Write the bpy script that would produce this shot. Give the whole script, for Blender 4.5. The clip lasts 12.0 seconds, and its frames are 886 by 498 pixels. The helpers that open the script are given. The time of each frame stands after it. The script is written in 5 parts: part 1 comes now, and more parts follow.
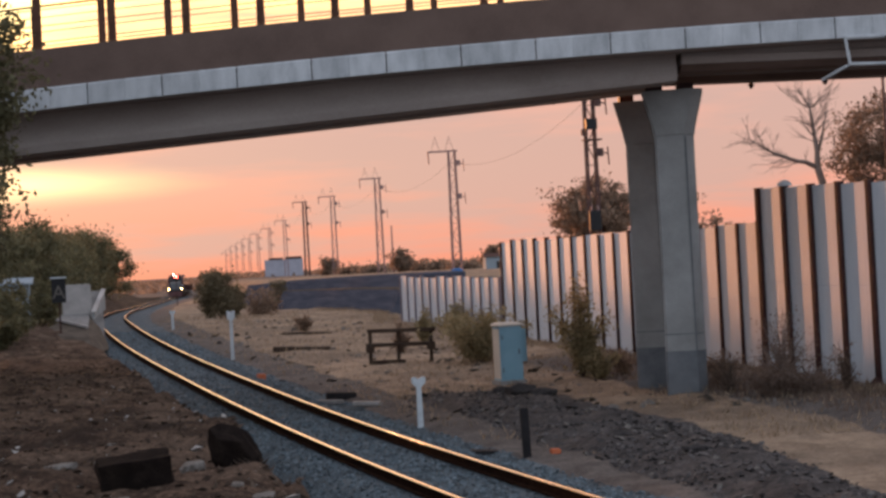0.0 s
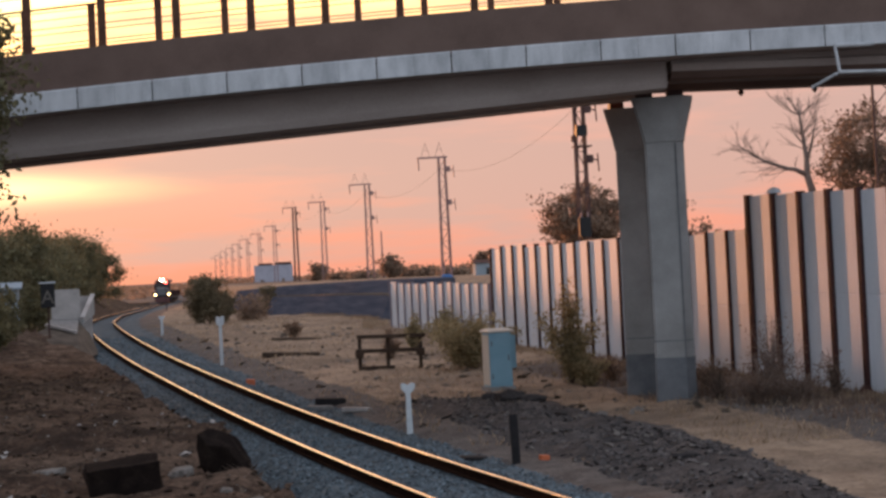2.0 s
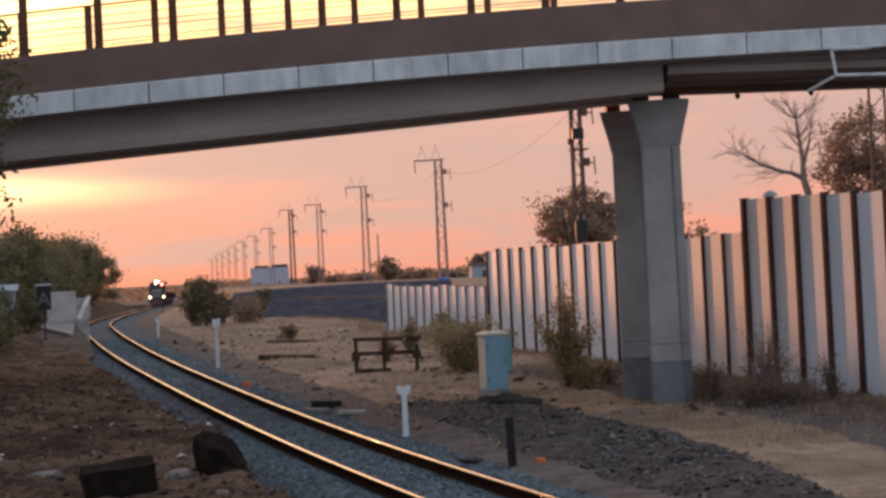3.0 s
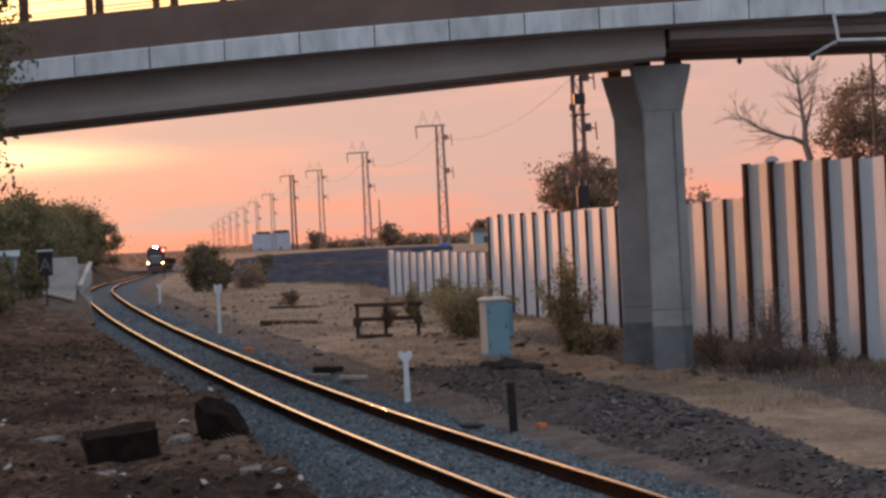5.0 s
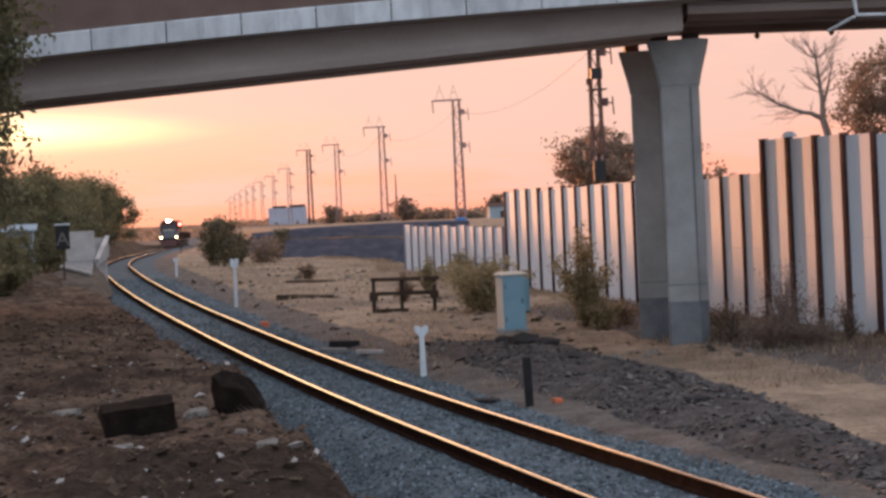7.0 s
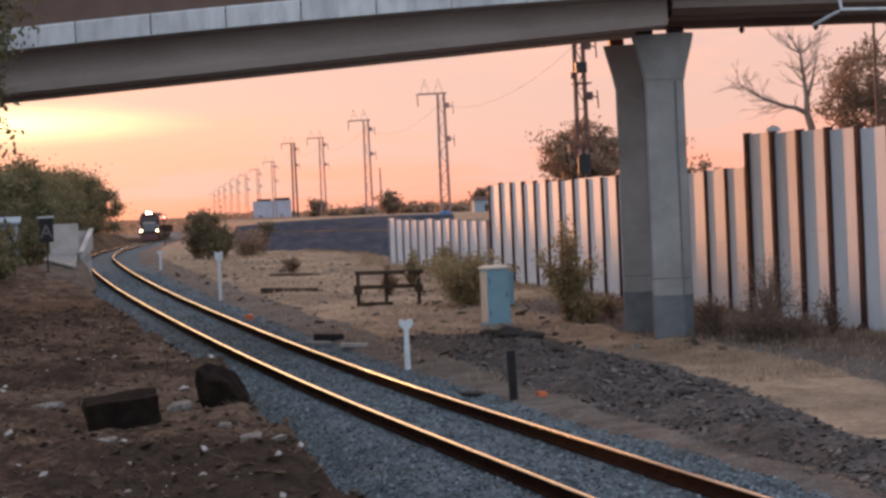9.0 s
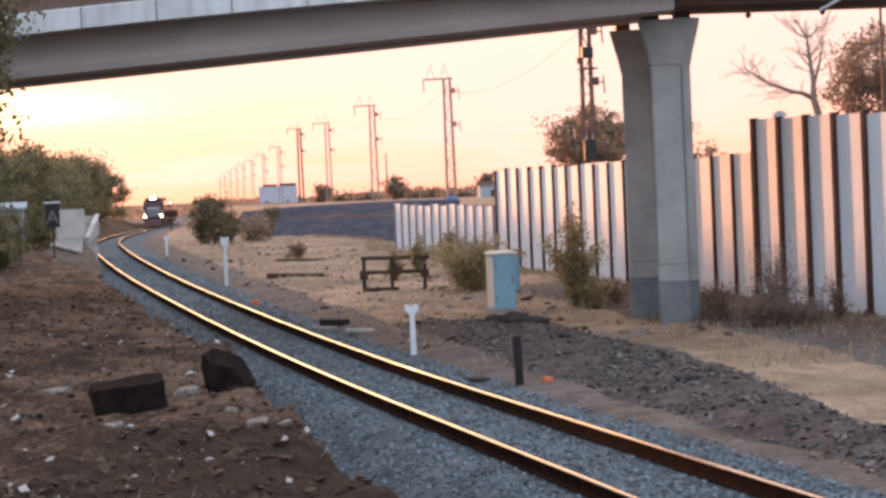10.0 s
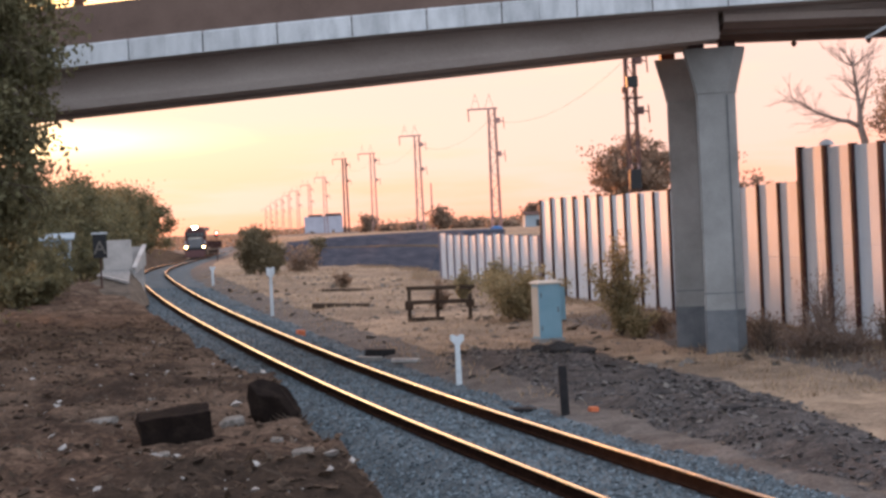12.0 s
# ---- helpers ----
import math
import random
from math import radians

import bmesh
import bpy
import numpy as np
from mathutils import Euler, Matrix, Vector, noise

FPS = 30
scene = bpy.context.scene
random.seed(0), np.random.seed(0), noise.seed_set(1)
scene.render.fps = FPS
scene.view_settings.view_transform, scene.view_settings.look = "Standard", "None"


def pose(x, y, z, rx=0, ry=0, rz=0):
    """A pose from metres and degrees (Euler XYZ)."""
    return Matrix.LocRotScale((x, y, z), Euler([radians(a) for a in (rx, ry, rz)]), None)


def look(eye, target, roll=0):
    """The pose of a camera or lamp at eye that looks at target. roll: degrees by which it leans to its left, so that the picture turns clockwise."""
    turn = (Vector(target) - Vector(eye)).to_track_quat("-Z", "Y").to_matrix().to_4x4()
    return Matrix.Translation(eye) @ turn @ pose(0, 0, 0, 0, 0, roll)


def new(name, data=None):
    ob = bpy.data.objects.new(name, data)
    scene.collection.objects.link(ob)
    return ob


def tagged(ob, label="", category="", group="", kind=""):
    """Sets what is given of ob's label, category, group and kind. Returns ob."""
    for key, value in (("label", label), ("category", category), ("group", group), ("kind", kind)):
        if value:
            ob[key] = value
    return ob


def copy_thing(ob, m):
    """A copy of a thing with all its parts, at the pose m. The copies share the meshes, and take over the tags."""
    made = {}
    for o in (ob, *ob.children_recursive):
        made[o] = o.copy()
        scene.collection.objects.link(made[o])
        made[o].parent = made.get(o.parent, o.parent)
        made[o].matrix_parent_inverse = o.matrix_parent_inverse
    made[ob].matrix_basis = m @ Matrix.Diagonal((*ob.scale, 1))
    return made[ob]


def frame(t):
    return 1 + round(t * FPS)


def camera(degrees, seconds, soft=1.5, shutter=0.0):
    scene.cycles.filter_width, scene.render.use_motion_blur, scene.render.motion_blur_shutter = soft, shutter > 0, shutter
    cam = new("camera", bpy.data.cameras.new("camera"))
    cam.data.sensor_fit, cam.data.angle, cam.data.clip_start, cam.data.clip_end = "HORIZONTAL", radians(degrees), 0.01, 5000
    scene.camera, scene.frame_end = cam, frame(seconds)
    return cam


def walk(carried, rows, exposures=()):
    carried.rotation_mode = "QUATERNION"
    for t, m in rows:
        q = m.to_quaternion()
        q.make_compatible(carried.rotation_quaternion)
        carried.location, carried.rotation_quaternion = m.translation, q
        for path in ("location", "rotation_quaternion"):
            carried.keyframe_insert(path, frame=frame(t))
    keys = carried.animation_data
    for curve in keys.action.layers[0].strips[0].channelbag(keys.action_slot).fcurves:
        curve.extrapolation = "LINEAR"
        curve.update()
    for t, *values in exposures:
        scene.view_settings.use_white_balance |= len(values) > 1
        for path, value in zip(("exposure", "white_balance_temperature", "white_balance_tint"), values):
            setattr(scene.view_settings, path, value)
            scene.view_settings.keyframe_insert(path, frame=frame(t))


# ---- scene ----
EYE = 2.95
cam = camera(29.29, 12.0, soft=2.9, shutter=0.0)
walk(cam, [
    (0.0, pose(0, 0, EYE, 90.807, 3.055, 0.042)),
    (0.5, pose(0, 0, EYE, 90.958, 3.020, -0.032)),
    (1.0, pose(0, 0, EYE, 91.130, 2.930, 0.069)),
    (1.5, pose(0, 0, EYE, 90.493, 2.883, -0.139)),
    (2.0, pose(0, 0, EYE, 90.994, 2.875, -0.307)),
    (2.5, pose(0, 0, EYE, 90.806, 2.835, -0.332)),
    (3.0, pose(0, 0, EYE, 91.080, 2.785, -0.431)),
    (3.2, pose(0, 0, EYE, 90.686, 2.800, 0.189)),
    (5.0, pose(0, 0, EYE, 89.923, 2.820, -0.384)),
    (5.5, pose(0, 0, EYE, 89.684, 2.780, -0.487)),
    (6.0, pose(0, 0, EYE, 89.665, 2.730, -0.361)),
    (6.5, pose(0, 0, EYE, 89.029, 2.700, 0.014)),
    (6.7, pose(0, 0, EYE, 89.111, 2.695, 0.170)),
    (8.3, pose(0, 0, EYE, 88.910, 2.600, -0.172)),
    (8.5, pose(0, 0, EYE, 89.118, 2.584, -0.318)),
    (9.0, pose(0, 0, EYE, 88.849, 2.580, -0.354)),
    (9.5, pose(0, 0, EYE, 88.715, 2.570, -0.122)),
    (10.0, pose(0, 0, EYE, 88.364, 2.575, -0.154)),
    (10.5, pose(0, 0, EYE, 87.942, 2.600, -0.692)),
    (11.0, pose(0, 0, EYE, 87.955, 2.722, -0.409)),
    (11.5, pose(0, 0, EYE, 89.862, 2.585, 0.716)),
    (12.0, pose(0, 0, EYE, 89.441, 2.730, 1.372)),
], exposures=[(0.0, 0.16), (5.0, 0.18), (5.5, 0.54), (6.5, 0.62), (8.5, 0.54), (9.5, 0.54), (10.0, 1.22), (10.5, 1.2), (11.0, 1.12), (12.0, 1.04)])

# ---------------------------------------------------------------- light
SUN_AZ, SUN_EL = -28.5, 4.3          # degrees from +Y towards +X, and above the horizon
sun_way = Vector((math.sin(radians(SUN_AZ)) * math.cos(radians(SUN_EL)),
                  math.cos(radians(SUN_AZ)) * math.cos(radians(SUN_EL)), math.sin(radians(SUN_EL))))
lamp = bpy.data.lights.new("sun", "SUN")
lamp.energy, lamp.angle, lamp.color = 2.0, radians(1.5), (1.0, 0.38, 0.14)
sun = new("sun", lamp)
sun.matrix_world = look(sun_way * 100, (0, 0, 0))


def node(tree, kind, **values):
    n = tree.nodes.new(kind)
    for key, value in values.items():
        if key in n.inputs:
            n.inputs[key].default_value = value
    return n


def ramp(tree, source, stops, ease="LINEAR"):
    n = tree.nodes.new("ShaderNodeValToRGB")
    n.color_ramp.interpolation = ease
    el = n.color_ramp.elements
    while len(el) < len(stops):
        el.new(0.5)
    for e, (p, c) in zip(el, stops):
        e.position, e.color = p, (*c, 1) if len(c) == 3 else c
    tree.links.new(source, n.inputs[0])
    return n.outputs[0]


def mathn(tree, op, a, b=None, c=None):
    n = tree.nodes.new("ShaderNodeMath")
    n.operation = op
    for i, v in enumerate((a, b, c)):
        if v is None:
            continue
        if isinstance(v, (int, float)):
            n.inputs[i].default_value = v
        else:
            tree.links.new(v, n.inputs[i])
    return n.outputs[0]


def mix(tree, fac, a, b, blend="MIX"):
    n = tree.nodes.new("ShaderNodeMix")
    n.data_type, n.blend_type = "RGBA", blend
    for i, v in ((0, fac), (6, a), (7, b)):
        if isinstance(v, (int, float)):
            n.inputs[i].default_value = v
        elif isinstance(v, tuple):
            n.inputs[i].default_value = (*v, 1)
        else:
            tree.links.new(v, n.inputs[i])
    return n.outputs[2]


world = bpy.data.worlds.new("dusk_sky")
scene.world = world
world.use_nodes = True
wt = world.node_tree
wt.nodes.clear()
way = wt.nodes.new("ShaderNodeTexCoord").outputs["Generated"]
sep = wt.nodes.new("ShaderNodeSeparateXYZ")
wt.links.new(way, sep.inputs[0])
dot = wt.nodes.new("ShaderNodeVectorMath")
dot.operation = "DOT_PRODUCT"
wt.links.new(way, dot.inputs[0])
GLOW_AZ, GLOW_EL = radians(-17.0), radians(12.0)   # the bright gap in the cloud
dot.inputs[1].default_value = (math.sin(GLOW_AZ) * math.cos(GLOW_EL), math.cos(GLOW_AZ) * math.cos(GLOW_EL), math.sin(GLOW_EL))
facing = dot.outputs["Value"]
# the sunset side, from the horizon upwards
west = ramp(wt, mathn(wt, "MULTIPLY", sep.outputs["Z"], 4.0), [
    (0.0, (0.84, 0.30, 0.205)), (0.08, (0.86, 0.335, 0.24)), (0.22, (0.81, 0.385, 0.30)), (0.41, (0.76, 0.425, 0.35)),
    (0.50, (1.55, 0.88, 0.38)), (0.60, (2.6, 1.42, 0.54)), (0.80, (2.6, 1.38, 0.64)), (1.0, (0.75, 0.52, 0.45))])
east = ramp(wt, mathn(wt, "MULTIPLY", sep.outputs["Z"], 1.0), [
    (0.0, (0.62, 0.59, 0.65)), (0.25, (0.78, 0.84, 0.98)), (1.0, (0.64, 0.72, 0.90))])
side = ramp(wt, mathn(wt, "MULTIPLY_ADD", facing, 0.5, 0.5), [(0.0, (0, 0, 0)), (0.60, (0.04, 0.04, 0.04)), (0.93, (1, 1, 1))])
base = mix(wt, side, east, west)
# thin streaks of cloud
mp = wt.nodes.new("ShaderNodeMapping")
mp.inputs["Scale"].default_value = (1.3, 1.3, 11.0)
mp.inputs["Rotation"].default_value = (0.0, radians(2.0), 0.0)
wt.links.new(way, mp.inputs[0])
cl = node(wt, "ShaderNodeTexNoise", Scale=3.4, Detail=5.0, Roughness=0.55)
wt.links.new(mp.outputs[0], cl.inputs["Vector"])
veil = ramp(wt, cl.outputs[0], [(0.44, (0, 0, 0)), (0.58, (1, 1, 1))])
grey = mix(wt, side, (0.46, 0.54, 0.66), (0.58, 0.385, 0.345))
base = mix(wt, mathn(wt, "MULTIPLY", veil, 0.75), base, grey)
# the glow of the bright gap, drawn out along the horizon
off = wt.nodes.new("ShaderNodeVectorMath")
off.operation = "SUBTRACT"
wt.links.new(way, off.inputs[0])
off.inputs[1].default_value = dot.inputs[1].default_value
flat = wt.nodes.new("ShaderNodeVectorMath")
flat.operation = "MULTIPLY"
wt.links.new(off.outputs[0], flat.inputs[0])
flat.inputs[1].default_value = (1.0, 1.0, 1.7)
span = wt.nodes.new("ShaderNodeVectorMath")
span.operation = "LENGTH"
wt.links.new(flat.outputs[0], span.inputs[0])
glow = ramp(wt, mathn(wt, "MULTIPLY_ADD", cl.outputs[0], 0.10, span.outputs["Value"]), [
    (0.07, (5.0, 3.0, 1.05)), (0.14, (2.2, 1.25, 0.42)), (0.20, (0.34, 0.13, 0.03)), (0.28, (0.08, 0.022, 0.004)), (0.40, (0, 0, 0))], "B_SPLINE")
base = mix(wt, 1.0, base, glow, "ADD")
# the gap itself, a thin bright band low over the woods
GAP_AZ, GAP_EL = radians(-16.0), radians(3.6)
gap = wt.nodes.new("ShaderNodeVectorMath")
gap.operation = "SUBTRACT"
wt.links.new(way, gap.inputs[0])
gap.inputs[1].default_value = (math.sin(GAP_AZ) * math.cos(GAP_EL), math.cos(GAP_AZ) * math.cos(GAP_EL), math.sin(GAP_EL))
thin = wt.nodes.new("ShaderNodeVectorMath")
thin.operation = "MULTIPLY"
wt.links.new(gap.outputs[0], thin.inputs[0])
thin.inputs[1].default_value = (1.0, 1.0, 9.5)
reach = wt.nodes.new("ShaderNodeVectorMath")
reach.operation = "LENGTH"
wt.links.new(thin.outputs[0], reach.inputs[0])
band = ramp(wt, mathn(wt, "MULTIPLY_ADD", cl.outputs[0], 0.09, reach.outputs["Value"]), [
    (0.06, (1.05, 0.92, 0.40)), (0.11, (0.66, 0.55, 0.20)), (0.155, (0.20, 0.15, 0.04)), (0.20, (0, 0, 0))], "B_SPLINE")
base = mix(wt, 1.0, base, band, "ADD")
sky = wt.nodes.new("ShaderNodeTexSky")
sky.sky_type, sky.sun_disc = "NISHITA", False
sky.sun_elevation, sky.sun_rotation = radians(SUN_EL), radians(SUN_AZ)
bg1, bg2 = wt.nodes.new("ShaderNodeBackground"), wt.nodes.new("ShaderNodeBackground")
wt.links.new(sky.outputs[0], bg1.inputs[0])
bg1.inputs[1].default_value = 0.006
wt.links.new(base, bg2.inputs[0])
bg2.inputs[1].default_value = 0.95
both = wt.nodes.new("ShaderNodeAddShader")
wt.links.new(bg1.outputs[0], both.inputs[0])
wt.links.new(bg2.outputs[0], both.inputs[1])
wo = wt.nodes.new("ShaderNodeOutputWorld")
wt.links.new(both.outputs[0], wo.inputs[0])


# ---------------------------------------------------------------- materials
def material(name, stops, scale=3.0, rough=0.85, metal=0.0, bump=0.3, fine=40.0, vary=0.0, stretch=(1, 1, 1), spec=0.3, depth=0.02):
    """Grain at two scales between the colours of stops, fine relief, and a change from piece to piece."""
    m = bpy.data.materials.new(name)
    m.use_nodes = True
    t = m.node_tree
    b = t.nodes["Principled BSDF"]
    b.inputs["Roughness"].default_value, b.inputs["Metallic"].default_value = rough, metal
    b.inputs["Specular IOR Level"].default_value = spec
    co = t.nodes.new("ShaderNodeTexCoord").outputs["Object"]
    mp = t.nodes.new("ShaderNodeMapping")
    mp.inputs["Scale"].default_value = stretch
    t.links.new(co, mp.inputs[0])
    big = node(t, "ShaderNodeTexNoise", Scale=scale, Detail=6.0, Roughness=0.6)
    small = node(t, "ShaderNodeTexNoise", Scale=fine, Detail=4.0, Roughness=0.65)
    t.links.new(mp.outputs[0], big.inputs["Vector"])
    t.links.new(mp.outputs[0], small.inputs["Vector"])
    v = mathn(t, "ADD", mathn(t, "MULTIPLY", big.outputs[0], 0.62), mathn(t, "MULTIPLY", small.outputs[0], 0.38))
    n = len(stops)
    col = ramp(t, v, [(0.34 + 0.32 * i / max(1, n - 1), c) for i, c in enumerate(stops)])
    if vary:
        r = t.nodes.new("ShaderNodeObjectInfo").outputs["Random"]
        g = t.nodes.new("ShaderNodeNewGeometry").outputs["Random Per Island"]
        f = mathn(t, "FRACT", mathn(t, "ADD", r, g))
        h = t.nodes.new("ShaderNodeHueSaturation")
        t.links.new(col, h.inputs["Color"])
        t.links.new(mathn(t, "ADD", mathn(t, "MULTIPLY", f, 2 * vary), 1.0 - vary), h.inputs["Value"])
        col = h.outputs[0]
    t.links.new(col, b.inputs["Base Color"])
    if bump:
        bp = node(t, "ShaderNodeBump", Strength=bump, Distance=depth)
        t.links.new(v, bp.inputs["Height"])
        t.links.new(bp.outputs[0], b.inputs["Normal"])
    t.links.new(mathn(t, "ADD", mathn(t, "MULTIPLY", small.outputs[0], 0.2), rough - 0.1), b.inputs["Roughness"])
    return m


def leafy(m, share=0.4):
    """Let light through the leaves of a material."""
    t = m.node_tree
    b = t.nodes["Principled BSDF"]
    out = next(n for n in t.nodes if n.type == "OUTPUT_MATERIAL")
    tr = t.nodes.new("ShaderNodeBsdfTranslucent")
    t.links.new(b.inputs["Base Color"].links[0].from_socket, tr.inputs[0])
    mx = t.nodes.new("ShaderNodeMixShader")
    mx.inputs[0].default_value = share
    t.links.new(b.outputs[0], mx.inputs[1])
    t.links.new(tr.outputs[0], mx.inputs[2])
    t.links.new(mx.outputs[0], out.inputs[0])
    return m


def glowing(name, colour, strength):
    m = bpy.data.materials.new(name)
    m.use_nodes = True
    b = m.node_tree.nodes["Principled BSDF"]
    b.inputs["Base Color"].default_value = (*colour, 1)
    b.inputs["Emission Color"].default_value = (*colour, 1)
    b.inputs["Emission Strength"].default_value = strength
    return m


CONCRETE = material("weathered_concrete", [(0.22, 0.22, 0.21), (0.30, 0.30, 0.29), (0.37, 0.37, 0.36)], 1.1, 0.9, bump=0.25)
GIRDER = material("girder_concrete", [(0.29, 0.245, 0.22), (0.37, 0.32, 0.29), (0.44, 0.39, 0.35)], 0.8, 0.9, bump=0.2, stretch=(0.4, 1, 1))
FASCIA = material("precast_fascia", [(0.36, 0.38, 0.39), (0.53, 0.55, 0.56), (0.64, 0.66, 0.67)], 2.2, 0.85, bump=0.2, vary=0.09, stretch=(1.6, 1, 0.5))
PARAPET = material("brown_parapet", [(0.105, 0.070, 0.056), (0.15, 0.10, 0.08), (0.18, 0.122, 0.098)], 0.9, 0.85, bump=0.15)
COLLAR = material("damp_concrete", [(0.10, 0.11, 0.12), (0.15, 0.16, 0.17), (0.20, 0.21, 0.22)], 2.0, 0.85)
RUST = material("rusty_steel", [(0.05, 0.022, 0.014), (0.10, 0.045, 0.026), (0.15, 0.07, 0.04)], 4.0, 0.75, bump=0.3)
DARKSTEEL = material("dark_painted_post", [(0.030, 0.011, 0.010), (0.054, 0.020, 0.017), (0.082, 0.031, 0.025)], 3.0, 0.6)
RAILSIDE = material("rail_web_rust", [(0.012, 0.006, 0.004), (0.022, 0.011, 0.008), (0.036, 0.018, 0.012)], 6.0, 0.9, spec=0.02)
RAILTOP = material("polished_rail_head", [(0.66, 0.62, 0.57), (0.74, 0.71, 0.66), (0.80, 0.77, 0.73)], 5.0, 0.16, metal=1.0, bump=0.03, stretch=(6, 0.4, 1))
SHEET = material("white_coated_sheet", [(0.50, 0.53, 0.565), (0.60, 0.63, 0.665), (0.68, 0.70, 0.735)], 0.9, 0.55, bump=0.1, vary=0.05, stretch=(1, 1, 0.25))
GREYPOST = material("grey_steel_post", [(0.20, 0.17, 0.19), (0.27, 0.23, 0.25)], 2.0, 0.7)
STONE = material("ballast_stone", [(0.055, 0.073, 0.085), (0.105, 0.132, 0.148), (0.20, 0.238, 0.26)], 9.0, 0.9, vary=0.6)
SLAG = material("dark_slag", [(0.036, 0.033, 0.032), (0.075, 0.067, 0.064), (0.155, 0.135, 0.126)], 6.0, 0.9, vary=0.5)
BLACKSLAG = material("black_slag", [(0.016, 0.014, 0.014), (0.034, 0.030, 0.029), (0.07, 0.060, 0.056)], 9.0, 0.95, bump=0.7)
PALE = material("pale_rubble", [(0.22, 0.20, 0.18), (0.31, 0.29, 0.27), (0.42, 0.40, 0.38)], 6.0, 0.9, vary=0.3)
DUSTY = material("dusty_stone", [(0.10, 0.088, 0.076), (0.16, 0.142, 0.125), (0.23, 0.21, 0.19)], 9.0, 0.95, bump=0.6)
DARKROCK = material("dark_rock", [(0.007, 0.0055, 0.005), (0.014, 0.010, 0.0085), (0.026, 0.019, 0.015)], 7.0, 0.95, bump=0.8, spec=0.05)
SLEEPER = material("sleeper_concrete", [(0.10, 0.11, 0.115), (0.14, 0.15, 0.155), (0.18, 0.19, 0.195)], 5.0, 0.9, vary=0.1)
CABINET = material("pale_blue_cabinet", [(0.20, 0.39, 0.49), (0.24, 0.44, 0.55), (0.28, 0.48, 0.59)], 1.5, 0.5, bump=0.05)
CABCREAM = material("cream_top_and_sunlit_side", [(0.60, 0.55, 0.47), (0.68, 0.62, 0.54)], 2.0, 0.6, bump=0.05)
WHITEPAINT = material("white_painted_post", [(0.48, 0.52, 0.54), (0.58, 0.62, 0.64), (0.66, 0.70, 0.72)], 5.0, 0.7)
BLACKPOST = material("tarred_post", [(0.010, 0.009, 0.010), (0.018, 0.016, 0.017), (0.028, 0.025, 0.025)], 6.0, 0.85)
TIMBER = material("old_timber", [(0.035, 0.022, 0.016), (0.06, 0.04, 0.028), (0.10, 0.07, 0.05)], 5.0, 0.9, stretch=(0.4, 3, 3))
BARK = material("bark", [(0.06, 0.044, 0.034), (0.10, 0.075, 0.058), (0.16, 0.12, 0.09)], 9.0, 0.95, bump=0.5)
DEADWOOD = material("dead_wood", [(0.17, 0.125, 0.105), (0.25, 0.19, 0.16), (0.33, 0.26, 0.22)], 9.0, 0.95)
MASTSTEEL = material("rusted_lattice", [(0.22, 0.13, 0.12), (0.31, 0.20, 0.185), (0.40, 0.28, 0.26)], 4.0, 0.6, metal=0.3)
MASTDARK = material("dark_lattice_steel", [(0.06, 0.03, 0.03), (0.09, 0.05, 0.045), (0.12, 0.07, 0.06)], 4.0, 0.7)
LILACWALL = material("pale_lilac_wall", [(0.36, 0.35, 0.40), (0.43, 0.42, 0.47), (0.48, 0.47, 0.52)], 0.6, 0.9)
PALECONCRETE = material("pale_stained_concrete", [(0.30, 0.275, 0.26), (0.43, 0.40, 0.375), (0.56, 0.52, 0.49)], 1.6, 0.9)
BLUE = material("blue_paint", [(0.03, 0.12, 0.30), (0.05, 0.17, 0.40)], 2.0, 0.5)
PALEBLUE = material("pale_blue_wall", [(0.26, 0.32, 0.36), (0.32, 0.38, 0.42)], 0.8, 0.8)
DARKWALL = material("dark_stone_revetment", [(0.055, 0.062, 0.085), (0.085, 0.092, 0.12), (0.13, 0.135, 0.165)], 1.2, 1.0, bump=0.35, spec=0.0, stretch=(0.15, 0.15, 3.0))
BLACK = material("black_paint", [(0.012, 0.013, 0.014), (0.022, 0.022, 0.024)], 3.0, 0.5)
LOCORED = material("dark_red_paint", [(0.055, 0.018, 0.017), (0.085, 0.026, 0.023)], 1.0, 0.45)
LOCOGREY = material("grey_loco_paint", [(0.10, 0.10, 0.105), (0.15, 0.15, 0.155)], 1.5, 0.5)
WAGON = material("brown_wagon", [(0.05, 0.024, 0.02), (0.09, 0.042, 0.034)], 1.0, 0.8)
GLASS = material("dark_cab_glass", [(0.012, 0.013, 0.015), (0.018, 0.019, 0.02)], 1.0, 0.12, spec=0.6, bump=0.0)
ORANGE = material("orange_plastic", [(0.50, 0.12, 0.05), (0.62, 0.18, 0.08)], 3.0, 0.5)
HEADLIGHT = glowing("headlight_glow", (1.0, 0.90, 0.66), 60.0)
DITCH = glowing("ditch_light_glow", (1.0, 0.66, 0.28), 20.0)
REDLIGHT = glowing("red_signal_glow", (1.0, 0.10, 0.07), 14.0)
LEAF_DARK = leafy(material("dark_leaf", [(0.105, 0.096, 0.050), (0.17, 0.155, 0.083), (0.25, 0.22, 0.12)], 0.8, 0.7, bump=0, vary=0.35))
LEAF_DULL = leafy(material("dusty_leaf", [(0.24, 0.19, 0.105), (0.35, 0.285, 0.16), (0.45, 0.37, 0.22)], 0.8, 0.8, bump=0, vary=0.35))
SCRUB_EARTH = material("scrubby_earth", [(0.045, 0.036, 0.028), (0.085, 0.068, 0.052), (0.15, 0.12, 0.092)], 2.5, 0.95, bump=0.6)
